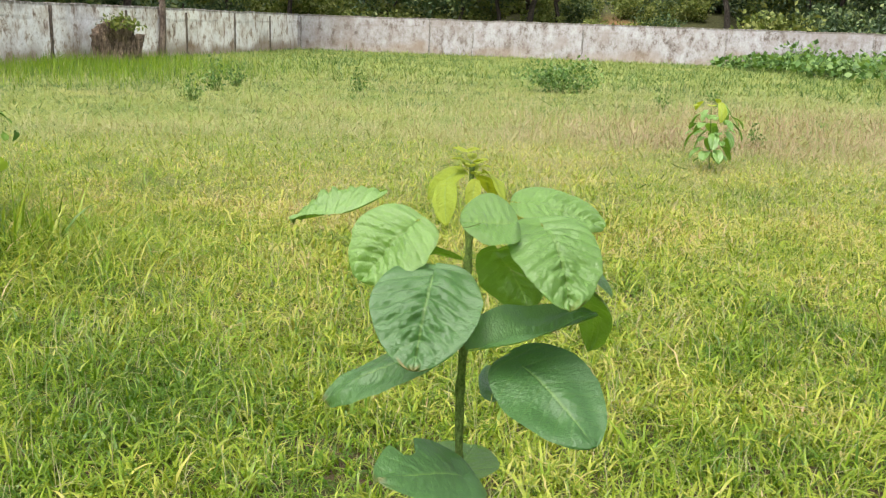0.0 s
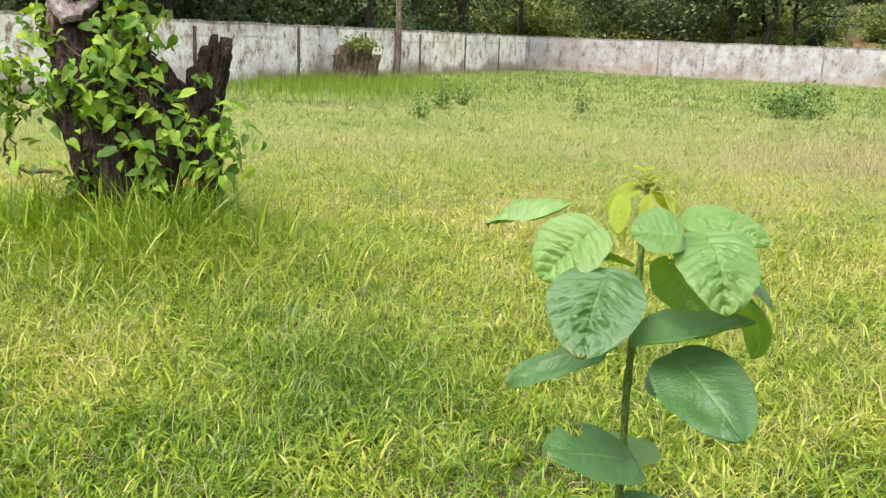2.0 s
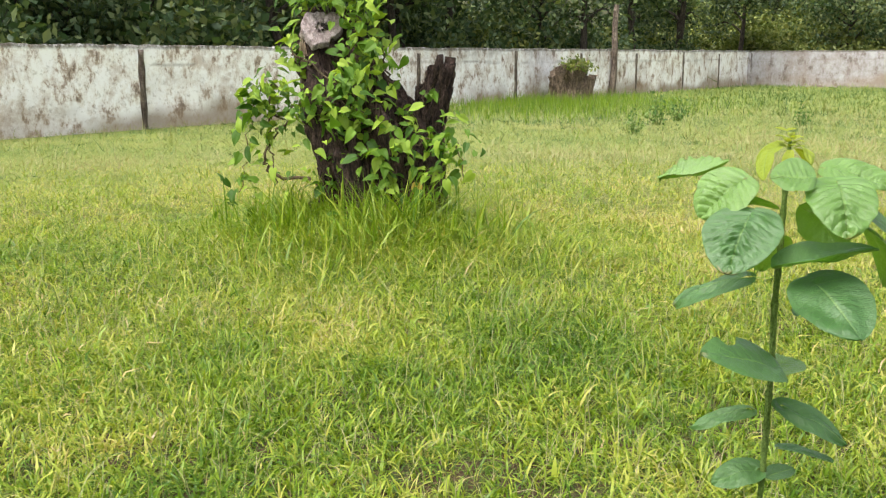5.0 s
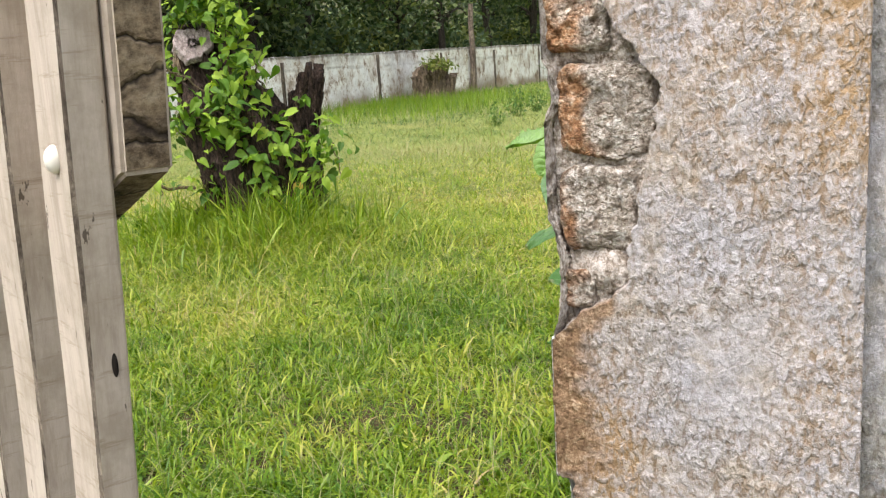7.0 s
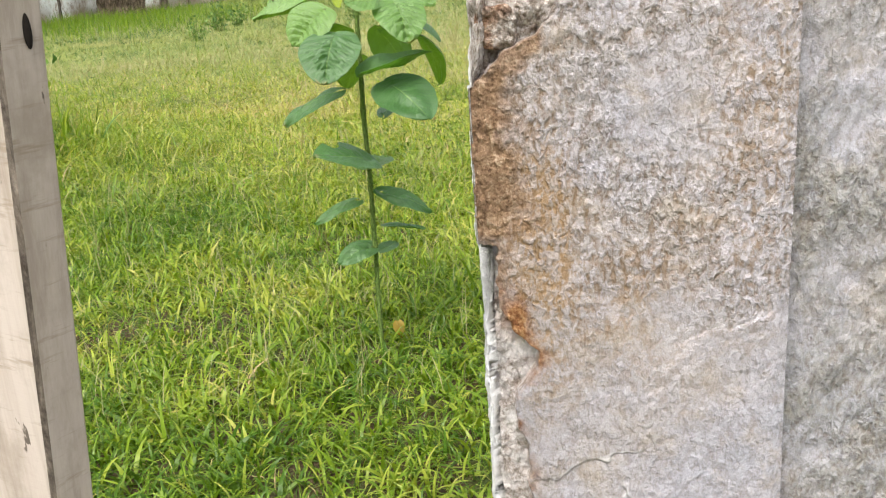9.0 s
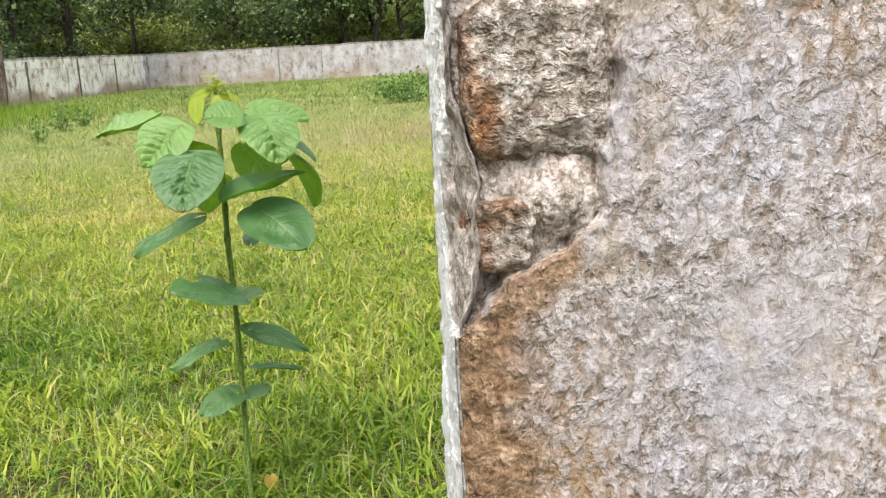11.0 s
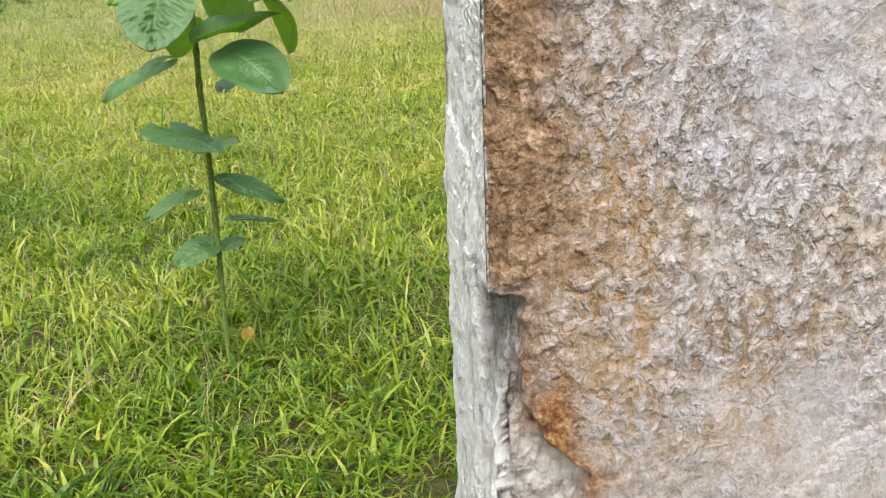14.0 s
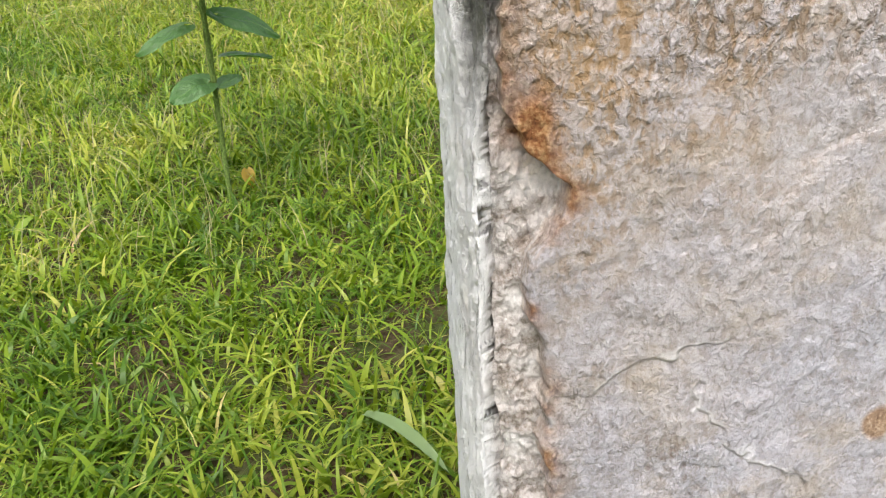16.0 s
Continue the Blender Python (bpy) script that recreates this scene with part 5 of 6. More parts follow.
    rs = np.interp(Zs, [1.48, 1.70, 1.94], [0.345, 0.29, 0.225]) + 0.010 * lattice(np.stack([As.ravel() * 9, Zs.ravel() * 5, 0 * Zs.ravel()], -1), 77).reshape(Zs.shape)
    cx = np.interp(Zs, [1.48, 1.70, 1.94], [sx - 0.20, sx - 0.26, sx - 0.28])
    strip = mesh_np("bare_wood", np.stack([cx + rs * np.cos(As), sy - 0.05 + rs * np.sin(As), Zs], -1).reshape(-1, 3), quads=grid_quads(30, 14))
    part_mesh("bare_wood", strip, PALE_WOOD, root, "pale torn wood bared of its bark")
    bm = bmesh.new()
    for hx, hy, hr in ((0.045, 0.0, 0.026), (0.012, 0.020, 0.020), (0.07, 0.028, 0.018), (0.02, -0.03, 0.014)):
        ball(bm, m @ Vector((hx, hy, 0.002)), hr, (1.1, 0.5, 0.9))
    part("rot_hole", bm, KNOT, face, "dark ragged rot hole")

    vine = tagged(new("creeping_vine"), "leafy green vine climbing over the rotten stump", "vine")
    rng = np.random.default_rng(12)
    meshes = [small_leaf(0.118 + 0.007 * k, 0.070 + 0.006 * k, k) for k in range(4)]
    for me in meshes:
        me.polygons.foreach_set("use_smooth", np.ones(len(me.polygons), bool))
        me.materials.append(VINE_LEAF)
    count = 0

    more = []

    def leaf_at(p, out, size):
        nonlocal count
        count += 1
        d = Vector((rng.normal(0, 0.75), rng.normal(-0.35, 0.5), -0.5 + rng.normal(0, 0.5)))
        nrm = 0.55 * Vector(out) + Vector((rng.normal(0, 0.9), rng.normal(0, 0.8), 1.3 + rng.normal(0, 0.6)))
        m = leaf_pose(p, Vector(p) + d, nrm, -0.25) @ Matrix.Scale(size, 4)
        if count % 5 == 0:
            o = new("leaf", meshes[count % 4])
            o.parent = vine
            o.matrix_local = m
        else:
            more.append((count % 4, m))

    def strand(pts, n_leaf, rad=0.008, spread=0.09, size=1.0):
        pts = np.array(pts, float)
        t = np.linspace(0, len(pts) - 1, 26)
        path = np.stack([np.interp(t, np.arange(len(pts)), pts[:, k]) for k in range(3)], -1)
        path[1:-1] += rng.normal(0, 0.018, (24, 3))
        v, q = tube(path, np.linspace(rad, rad * 0.5, 26), 5)
        part_mesh("stem", mesh_np("stem", v, quads=q), VINE_STEM, vine, "thin brown twining stem")
        for _ in range(int(n_leaf * 3.4)):
            p = path[rng.integers(26)] + rng.normal(0, spread, 3)
            p[1] -= abs(rng.normal(0, spread * 0.5))
            out = np.array([p[0] - sx, p[1] - sy, 0.0])
            out = out / (np.linalg.norm(out) + 1e-6) + np.array([0, -0.6, 0])
            if math.hypot(p[0] - sx + 0.28, p[2] - 1.83) > 0.21 or rng.random() < 0.06:
                leaf_at(p, out, size * rng.uniform(0.45, 1.15))

    f = -0.52
    # up the middle and over the top
    strand([(sx + 0.1, sy + f, 0.4), (sx + 0.05, sy + f, 0.9), (sx + 0.05, sy - 0.46, 1.35), (sx + 0.02, sy - 0.34, 1.9), (sx - 0.02, sy - 0.2, 2.3)], 34, spread=0.12)
    strand([(sx + 0.18, sy + f, 0.8), (sx + 0.20, sy - 0.45, 1.2), (sx + 0.20, sy - 0.36, 1.6), (sx + 0.18, sy - 0.3, 2.2)], 40, spread=0.11)
    strand([(sx + 0.02, sy - 0.42, 1.4), (sx + 0.06, sy - 0.34, 1.8), (sx + 0.0, sy - 0.26, 2.15), (sx - 0.02, sy - 0.15, 2.4)], 52, spread=0.13)
    strand([(sx - 0.45, sy - 0.3, 1.98), (sx - 0.2, sy - 0.15, 2.25), (sx + 0.1, sy - 0.1, 2.38)], 40, spread=0.12)
    # down beside the sawn face
    strand([(sx - 0.50, sy - 0.35, 1.50), (sx - 0.56, sy - 0.28, 1.75), (sx - 0.48, sy - 0.22, 2.0), (sx - 0.3, sy - 0.2, 2.2)], 22, spread=0.07)
    # across the front
    strand([(sx - 0.5, sy + f, 1.15), (sx - 0.3, sy + f - 0.04, 1.22), (sx - 0.05, sy + f - 0.04, 1.24), (sx + 0.2, sy + f, 1.05)], 26, spread=0.11)
    strand([(sx - 0.25, sy + f - 0.06, 0.45), (sx - 0.15, sy + f - 0.06, 0.75), (sx - 0.28, sy + f - 0.05, 1.1)], 14, spread=0.11)
    strand([(sx + 0.30, sy + f - 0.05, 0.4), (sx + 0.34, sy + f - 0.05, 0.75), (sx + 0.42, sy - 0.4, 1.05)], 14, spread=0.10)
    # hanging clear to one side
    strand([(sx - 0.50, sy - 0.45, 1.30), (sx - 0.78, sy - 0.5, 1.36), (sx - 0.88, sy - 0.5, 1.12), (sx - 0.92, sy - 0.5, 0.75), (sx - 1.02, sy - 0.5, 0.4)], 26, spread=0.08)
    strand([(sx - 0.60, sy - 0.45, 1.05), (sx - 0.78, sy - 0.5, 1.2), (sx - 0.86, sy - 0.5, 1.36)], 12, spread=0.07)
    # sprawling to the other
    strand([(sx + 0.45, sy - 0.4, 0.5), (sx + 0.62, sy + f, 0.85), (sx + 0.80, sy + f, 0.92), (sx + 0.98, sy + f, 0.84), (sx + 1.02, sy + f, 0.52)], 30, spread=0.10)
    strand([(sx + 0.5, sy + f, 0.35), (sx + 0.7, sy + f - 0.05, 0.6), (sx + 0.85, sy + f, 0.62)], 8, spread=0.10)
    # bare woody loops
    strand([(sx - 0.35, sy - 0.5, 0.52), (sx - 0.70, sy - 0.55, 0.56), (sx - 0.76, sy - 0.55, 0.75), (sx - 0.6, sy - 0.5, 1.0), (sx - 0.2, sy + f - 0.04, 1.18)], 4, rad=0.017)
    strand([(sx - 0.70, sy - 0.5, 1.25), (sx - 0.72, sy - 0.5, 0.85), (sx - 0.66, sy - 0.55, 0.48)], 3, rad=0.011)
    strand([(sx - 0.52, sy - 0.40, 1.60), (sx - 0.3, sy - 0.44, 1.52), (sx - 0.1, sy - 0.48, 1.35), (sx + 0.1, sy - 0.52, 1.2)], 4, rad=0.010)
    strand([(sx + 0.24, sy - 0.38, 1.85), (sx + 0.30, sy - 0.36, 1.5), (sx + 0.40, sy - 0.36, 1.2)], 3, rad=0.013)
    strand([(sx + 0.44, sy - 0.3, 0.95), (sx + 0.56, sy - 0.26, 1.15), (sx + 0.70, sy - 0.22, 1.35)], 3, rad=0.008, spread=0.05)
    vs, qs, n = [], [], 0
    for k, m in more:
        me = meshes[k]
        co = np.empty(len(me.vertices) * 3, np.float32)
        me.vertices.foreach_get("co", co)
        mm = np.array(m)
        vs.append(co.reshape(-1, 3) @ mm[:3, :3].T + mm[:3, 3])
        qs.append(grid_quads(9, 7) + n)
        n += 63
    tagged(part_mesh("leaves", mesh_np("leaves", np.concatenate(vs), quads=np.concatenate(qs), floats={"tone": np.repeat(rng.random(len(more)), 63)}), VINE_MASS, vine), kind="stuff")
    o = new("leaf", small_leaf(0.13, 0.10, 3))
    o.data.materials.append(YELLOW_LEAF)
    o.parent = vine
    o["label"] = "yellowed leaf"
    o.matrix_local = leaf_pose((sx + 0.62, sy - 0.55, 0.52), (sx + 0.6, sy - 0.6, 0.35), (0, -1, 0.3), 0)


build_stump()


def build_far_stump():
    x, y = -1.75, 31.8
    root = tagged(new("mossy_stump"), "squat mossy tree stump in front of the whitewashed wall", "stump")
    v, q = trunk_mesh("trunk", [(x, y, -0.1, 0.62), (x, y, 0.35, 0.50), (x, y, 0.65, 0.50), (x + 0.02, y, 0.92, 0.58), (x + 0.05, y, 1.08, 0.62), (x + 0.05, y, 1.12, 0.46), (x + 0.05, y, 1.08, 0.05)], seed=14, ridge=0.34, lobes=23, rag=0.34)
    part_mesh("trunk", mesh_np("trunk", v, quads=q), BARK_FAR, root)
    v, q = trunk_mesh("side", [(x + 0.58, y, -0.1, 0.34), (x + 0.60, y, 0.5, 0.26), (x + 0.70, y, 0.78, 0.24), (x + 0.70, y, 0.79, 0.02)], 40, seed=16, ridge=0.3, rag=0.15)
    part_mesh("root_spur", mesh_np("root_spur", v, quads=q), BARK_FAR, root)
    rng = np.random.default_rng(3)
    P = np.stack([x + 0.3 + rng.normal(0, 0.24, 500), y - 0.2 + rng.normal(0, 0.3, 500), 1.12 + np.abs(rng.normal(0, 0.2, 500))], -1)
    part_mesh("moss_and_leaves", leaf_cloud("moss_and_leaves", P, 0.09, rng, 0.6), PALE_LEAF, root, "yellow-green leaves growing on top")


def leaf_cloud(name, centres, size, rng, upness=0.3, tone=None, long=1.5):
    """Small pointed leaves, each a bent pair of triangles, scattered over centres."""
    n = len(centres)
    a = rng.normal(0, 1, (n, 3))
    a /= np.linalg.norm(a, axis=1)[:, None]
    b = rng.normal(0, 1, (n, 3))
    b[:, 2] += upness
    b = np.cross(a, b)
    b /= np.linalg.norm(b, axis=1)[:, None] + 1e-9
    c = np.cross(a, b)
    s = size * rng.uniform(0.6, 1.4, (n, 1))
    v = np.stack([centres, centres + s * (long * 0.5 * a + 0.45 * b + 0.1 * c), centres + s * long * a, centres + s * (long * 0.5 * a - 0.45 * b + 0.1 * c)], 1)
    k = np.arange(n)[:, None] * 4
    tone = rng.random(n) if tone is None else tone
    return mesh_np(name, v.reshape(-1, 3), tris=np.concatenate([k + [0, 1, 2], k + [0, 2, 3]]), floats={"tone": np.repeat(tone, 4)})


BARK_FAR = bark("dry_stump_bark", (0.07, 0.05, 0.034), (0.56, 0.42, 0.30), 6, 0.12)
build_far_stump()

# ---------- trees and bushes beyond the walls ----------
def make_tree(name, seed, tall, spread, low, n_leaf, leaf, mat, label, size=0.17):
    rng = np.random.default_rng(seed)
    root = tagged(new(name), label, "tree", group="trees beyond the walls")
    lean = rng.normal(0, 0.12, 2)
    path = bent((0, 0, -0.6), (lean[0] * tall, lean[1] * tall, tall * 0.8), 0, 10, seed, 0.25)
    pieces = [tube(path, np.linspace(0.022 * tall, 0.006 * tall, 10), 9, 0.1, seed)]
    tips = []
    for k in range(11):
        t = rng.uniform(low, 0.95)
        p = path[int(t * 9)]
        a = rng.uniform(0, 2 * np.pi)
        ln = spread * rng.uniform(0.5, 1.0)
        e = p + np.array([ln * math.cos(a), ln * math.sin(a), rng.uniform(0.05, 0.5) * ln + 0.2])
        limb = bent(p, e, 0.12 * ln, 7, seed + k, 0.2)
        pieces.append(tube(limb, np.linspace(0.009 * tall, 0.003 * tall, 7), 6))
        for j in range(4):
            tips.append(limb[3 + j] + rng.normal(0, 0.25, 3))
            tw = limb[3 + j] + rng.normal(0, 0.4, 3)
            pieces.append(tube(bent(limb[3 + j], tw, 0.02, 4), np.linspace(0.003 * tall, 0.001 * tall, 4), 4))
            tips.append(tw)
    v, q = joined(pieces)
    part_mesh("trunk", mesh_np("trunk", v, quads=q), TRUNK, root)
    tips = np.array(tips)
    pick = rng.integers(len(tips), size=n_leaf)
    P = tips[pick] + rng.normal(0, 1, (n_leaf, 3)) * np.array([0.50, 0.50, 0.36]) * (spread / 2.5)
    part_mesh("crown", leaf_cloud("crown", P, size, rng, 0.8), mat, root)
    return root


def make_bush(name, seed, wide, tall, n_leaf, mat, label, size=0.12, category="bush"):
    rng = np.random.default_rng(seed)
    root = tagged(new(name), label, category, group={"shrub": "shrubs beyond the walls", "tall_weed": "weeds in the lawn"}.get(name, ""))
    pieces, P = [], []
    for k in range(14):
        a, r = rng.uniform(0, 2 * np.pi), wide * 0.5 * math.sqrt(rng.random())
        e = np.array([r * math.cos(a), r * math.sin(a), tall * rng.uniform(0.45, 1.0) * (1 - 0.35 * (2 * r / wide) ** 2)])
        st = bent((0.25 * e[0], 0.25 * e[1], -0.1), e, 0.05, 7, seed + k, 0.08)
        pieces.append(tube(st, np.linspace(0.02, 0.006, 7) * (tall / 2) ** 0.5, 5))
        for p in st[2:]:
            P.append(p + rng.normal(0, 1, (max(1, n_leaf // 70), 3)) * np.array([0.16, 0.16, 0.12]) * wide * 0.5)
    v, q = joined(pieces)
    part_mesh("stems", mesh_np("stems", v, quads=q), STEM if "weed" in name else TRUNK, root)
    P = np.concatenate(P)
    P[:, 2] = np.abs(P[:, 2])
    part_mesh("leaves", leaf_cloud("leaves", P, size, rng, 0.6), mat, root)
    return root


def plant_at(ob, x, y, turn, scale):
    z = float(height(np.array([[x]]), np.array([[y]]))[0, 0])
    return Matrix.Translation((x, y, z - 0.05)) @ Matrix.Rotation(turn, 4, "Z") @ Matrix.Scale(scale, 4)


def place(ob, x, y, turn=0.0, scale=1.0, first=False):
    m = plant_at(ob, x, y, turn, 1.0)
    if first:
        ob.matrix_basis = m @ Matrix.Scale(scale, 4)
        return ob
    c = copy_thing(ob, m)
    c.scale = (scale, scale, scale)
    return c


def woods():
    rng = np.random.default_rng(21)
    kinds = [make_tree("tree", 31, 8.5, 3.0, 0.25, 3600, 0.1, TREE_LEAF, "dark evergreen tree with low spreading limbs behind the wall"),
             make_tree("tree", 37, 9.5, 2.6, 0.3, 3200, 0.1, TREE_LEAF, "slender dark tree with several bare limbs behind the wall"),
             make_tree("tree", 43, 7.5, 3.2, 0.2, 3400, 0.1, SHRUB_LEAF, "spreading grey-green tree behind the wall"),
             make_tree("tree", 47, 10.0, 1.5, 0.45, 1500, 0.1, TREE_LEAF, "tall thin forest tree with a sparse crown")]
    used = [False] * 4
    spots = []
    # behind the side wall: close wood
    for k in range(52):
        s = -22 + 60 * (k + rng.random()) / 52
        o = 2.5 + 22 * rng.random() ** 1.2
        p = A0 + s * D - R * o
        spots.append((p, k % 4))
    # behind the end wall: a loose row, thinner over the bare bank
    for s, o in ((-2, 4), (1.5, 9), (3.5, 5), (6.5, 7), (8.2, 4.2), (10.2, 5.2), (12.2, 4.4), (11.5, 8), (13.6, 5.8), (23, 7), (25, 12), (27.5, 8.5), (30, 12), (32, 8), (35, 11),
                 (37.5, 9), (41, 12), (44, 9), (20, 26), (24, 22), (15, 30), (8, 24), (2, 22), (-5, 18), (30, 24), (36, 22), (42, 25), (12, 38), (20, 40), (28, 38)):
        spots.append((CORNER + s * R + o * D, int(rng.integers(4)) if o > 8 else (0 if 7 < s < 15 else int(rng.integers(3)))))
    for p, k in spots:
        place(kinds[k], p[0], p[1], rng.uniform(0, 6.28), rng.uniform(0.8, 1.2), not used[k])
        used[k] = True
    bushes = [make_bush("shrub", 51, 3.2, 2.6, 2600, SHRUB_LEAF, "dense dark green shrub growing behind the wall", 0.14),
              make_bush("shrub", 53, 3.0, 2.2, 2400, TREE_LEAF, "dark tangled shrub growing behind the wall", 0.13),
              make_bush("shrub", 57, 3.4, 1.9, 2400, PALE_LEAF, "yellow-green shrub on the bank behind the wall", 0.14)]
    used = [False] * 3
    spots = []
    for k in range(76):
        s = -20 + 57 * (k + rng.random()) / 76
        spots.append((A0 + s * D - R * (3.0 + 11 * rng.random()), int(rng.choice([0, 1, 1, 0, 2], 1)[0]), 1.2))
    for k in range(26):
        s = -3 + 17 * rng.random()
        spots.append((CORNER + s * R + (3 + 18 * rng.random()) * D, 2, 0.9))
    for k in range(44):
        s = -14 + 24 * rng.random()
        spots.append((CORNER + s * R + (6 + 20 * rng.random()) * D, int(rng.choice([2, 2, 2, 0])), 1.1))
    for k in range(40):
        s = 20 + 26 * rng.random()
        spots.append((CORNER + s * R + (3.5 + 15 * rng.random() ** 1.3) * D, int(rng.choice([0, 1, 1, 2])), 1.15))
    for k in range(30):
        s = 12 + 10 * rng.random()
        spots.append((CORNER + s * R + (5 + 25 * rng.random()) * D, int(rng.choice([2, 2, 0])), 0.75))
    for p, k, sc in spots:
        place(bushes[k], p[0], p[1], rng.uniform(0, 6.28), sc * rng.uniform(0.8, 1.25), not used[k])
        used[k] = True


woods()


def pole():
    """A thin bare trunk close behind the side wall, standing above it."""
    root = tagged(new("pole"), "thin grey weathered pole standing against the wall", "pole")
    p = A0 + 21.9 * D + R * 0.12
    v, q = tube(bent((p[0], p[1], -0.1), (p[0] + 0.08, p[1], 3.6), 0, 10, 3, 0.04), np.linspace(0.14, 0.10, 10), 10, 0.1, 2)
    part_mesh("shaft", mesh_np("shaft", v, quads=q), POST, root)


pole()


def field_weeds():
    b = make_bush("weed_bush", 61, 1.7, 0.9, 1000, BIG_LEAF, "fresh green weed bush standing in the grass", 0.06)
    place(b, 9.5, 20.9, 0.3, 1.15, True)
    w = make_bush("tall_weed", 63, 0.7, 0.9, 180, BIG_LEAF, "upright grey-green weed with small leaves", 0.06, "weed")
    place(w, 0.8, 20.3, 0.0, 1.0, True)
    place(w, 1.3, 21.6, 1.0, 0.9)
    place(w, 3.9, 20.0, 2.0, 0.75)
    place(w, 0.1, 17.5, 2.6, 0.7)
    place(w, 9.9, 16.6, 0.6, 0.6)
    place(w, 12.0, 18.0, 0.9, 0.6)
    place(w, 7.9, 10.4, 1.9, 0.5)
    # creeping broad-leaved patch along the end wall
    rng = np.random.default_rng(71)
    patch = tagged(new("creeper_patch"), "sprawling patch of broad-leaved green creeper below the wall", "bush", kind="stuff")
    P, pieces = [], []
    for k in range(520):
        t = rng.random()
        s = 21.5 + 19.5 * t
        o = rng.random() * float(np.clip((s - 21.0) * 2.9, 1.2, 20))
        c = CORNER + s * R - o * D
        if outside(c[0], c[1]) > -0.5 or float(lattice(np.array([[c[0] * 0.4, c[1] * 0.4, 3.0]]), 6)[0]) < -0.05:
            continue
        h = (0.25 + 0.65 * rng.random()) * (0.6 + 0.4 * min(1, t * 5)) * (1 + 0.5 * float(lattice(np.array([[c[0] * 0.5, c[1] * 0.5, 0.0]]), 5)[0]))
        pieces.append(tube(bent((c[0], c[1], 0), (c[0] + rng.normal(0, 0.2), c[1] + rng.normal(0, 0.2), h), 0, 4), np.linspace(0.015, 0.008, 4), 4))
        P.append(np.stack([c[0] + rng.normal(0, 0.38, 26), c[1] + rng.normal(0, 0.38, 26), h * rng.uniform(0.45, 1.1, 26)], -1))
    v, q = joined(pieces)
    part_mesh("stems", mesh_np("stems", v, quads=q), STEM, patch)
    part_mesh("leaves", leaf_cloud("leaves", np.concatenate(P), 0.22, rng, 1.6, long=1.1), BIG_LEAF, patch)


field_weeds()

# ---------- grass ----------
EYE = np.array([-0.5, -2.6])


def dryness(x, y):
    """0 lush green to 1 straw, by patches of the lawn and by distance from EYE."""
    p = np.stack([x, y, 0 * x], -1)
    f = 0.37 + 0.17 * fractal(p * 0.5, 3, 41) + 0.22 * fractal(p * 2.2, 2, 43)
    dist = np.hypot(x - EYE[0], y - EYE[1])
    # darker green close to EYE, yellower further off, greener again past 13 m
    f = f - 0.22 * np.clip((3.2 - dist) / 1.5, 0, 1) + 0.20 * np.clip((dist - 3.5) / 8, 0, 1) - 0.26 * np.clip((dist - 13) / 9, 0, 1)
    f = f - 0.34 * np.exp(-(((x + 0.8) / 0.65) ** 2 + ((y - 2.1) / 0.65) ** 2)) - 0.20 * np.exp(-(((x - 0.15) / 0.5) ** 2 + ((y - 0.1) / 0.7) ** 2))
    f = f - 0.35 * np.exp(-(((x + 2.4) / 1.5) ** 2 + ((y - 5.3) / 1.3) ** 2))
    f = f - 0.30 * np.exp(-(((x + 3.2) / 5) ** 2 + ((y - 24) / 6) ** 2))
    return f


def rusty(x, y):
    """Where reddish seed heads stand thick."""
    p = np.stack([x, y, 0 * x], -1)
    return np.clip(np.exp(-(((x - 9.5) / 7) ** 2 + ((y - 11.5) / 4.5) ** 2)) * 1.2 + 0.25 * fractal(p * 0.35, 2, 47), 0, 1)


def blades(name, x, y, length, wide, lean, rng, levels, tone, mat, label, curl=1.0):
    n = len(x)
    az = rng.uniform(0, 2 * np.pi, n)
    d = np.stack([np.cos(az), np.sin(az), 0 * az], -1)
    tw = az + rng.normal(0, 0.5, n) + np.pi / 2
    w = np.stack([np.cos(tw), np.sin(tw), 0.25 * rng.normal(0, 1, n)], -1)
    base = np.stack([x, y, height(x, y) - 0.004], -1)
    cols = []
    ts = np.linspace(0, 1, levels + 1)
    for t in ts:
        out = lean * (t ** 1.6)
        up = t * np.sqrt(np.clip(1 - (0.72 * lean) ** 2, 0.1, 1)) - curl * 0.42 * lean * t ** 3
        c = base + length[:, None] * (out[:, None] * d + up[:, None] * np.array([0, 0, 1.0]))
        hw = 0.5 * wide * (1 - t ** 2.2) * (0.65 + 0.35 * min(1, t * 4))
        if t < 1:
            cols += [c - w * hw[:, None], c + w * hw[:, None]]
        else:
            cols += [c]
    V = np.stack(cols, 1)
    m = V.shape[1]
    k = np.arange(n)[:, None] * m
    quads = np.concatenate([k + [2 * i, 2 * i + 1, 2 * i + 3, 2 * i + 2] for i in range(levels - 1)]) if levels > 1 else None
    tris = k + [m - 3, m - 2, m - 1]
    me = mesh_np(name, V.reshape(-1, 3), tris=tris, quads=quads, floats={"tone": np.repeat(np.clip(tone, 0, 1), m)})
    return tagged(part_mesh(name, me, mat), label, "grass", kind="stuff")


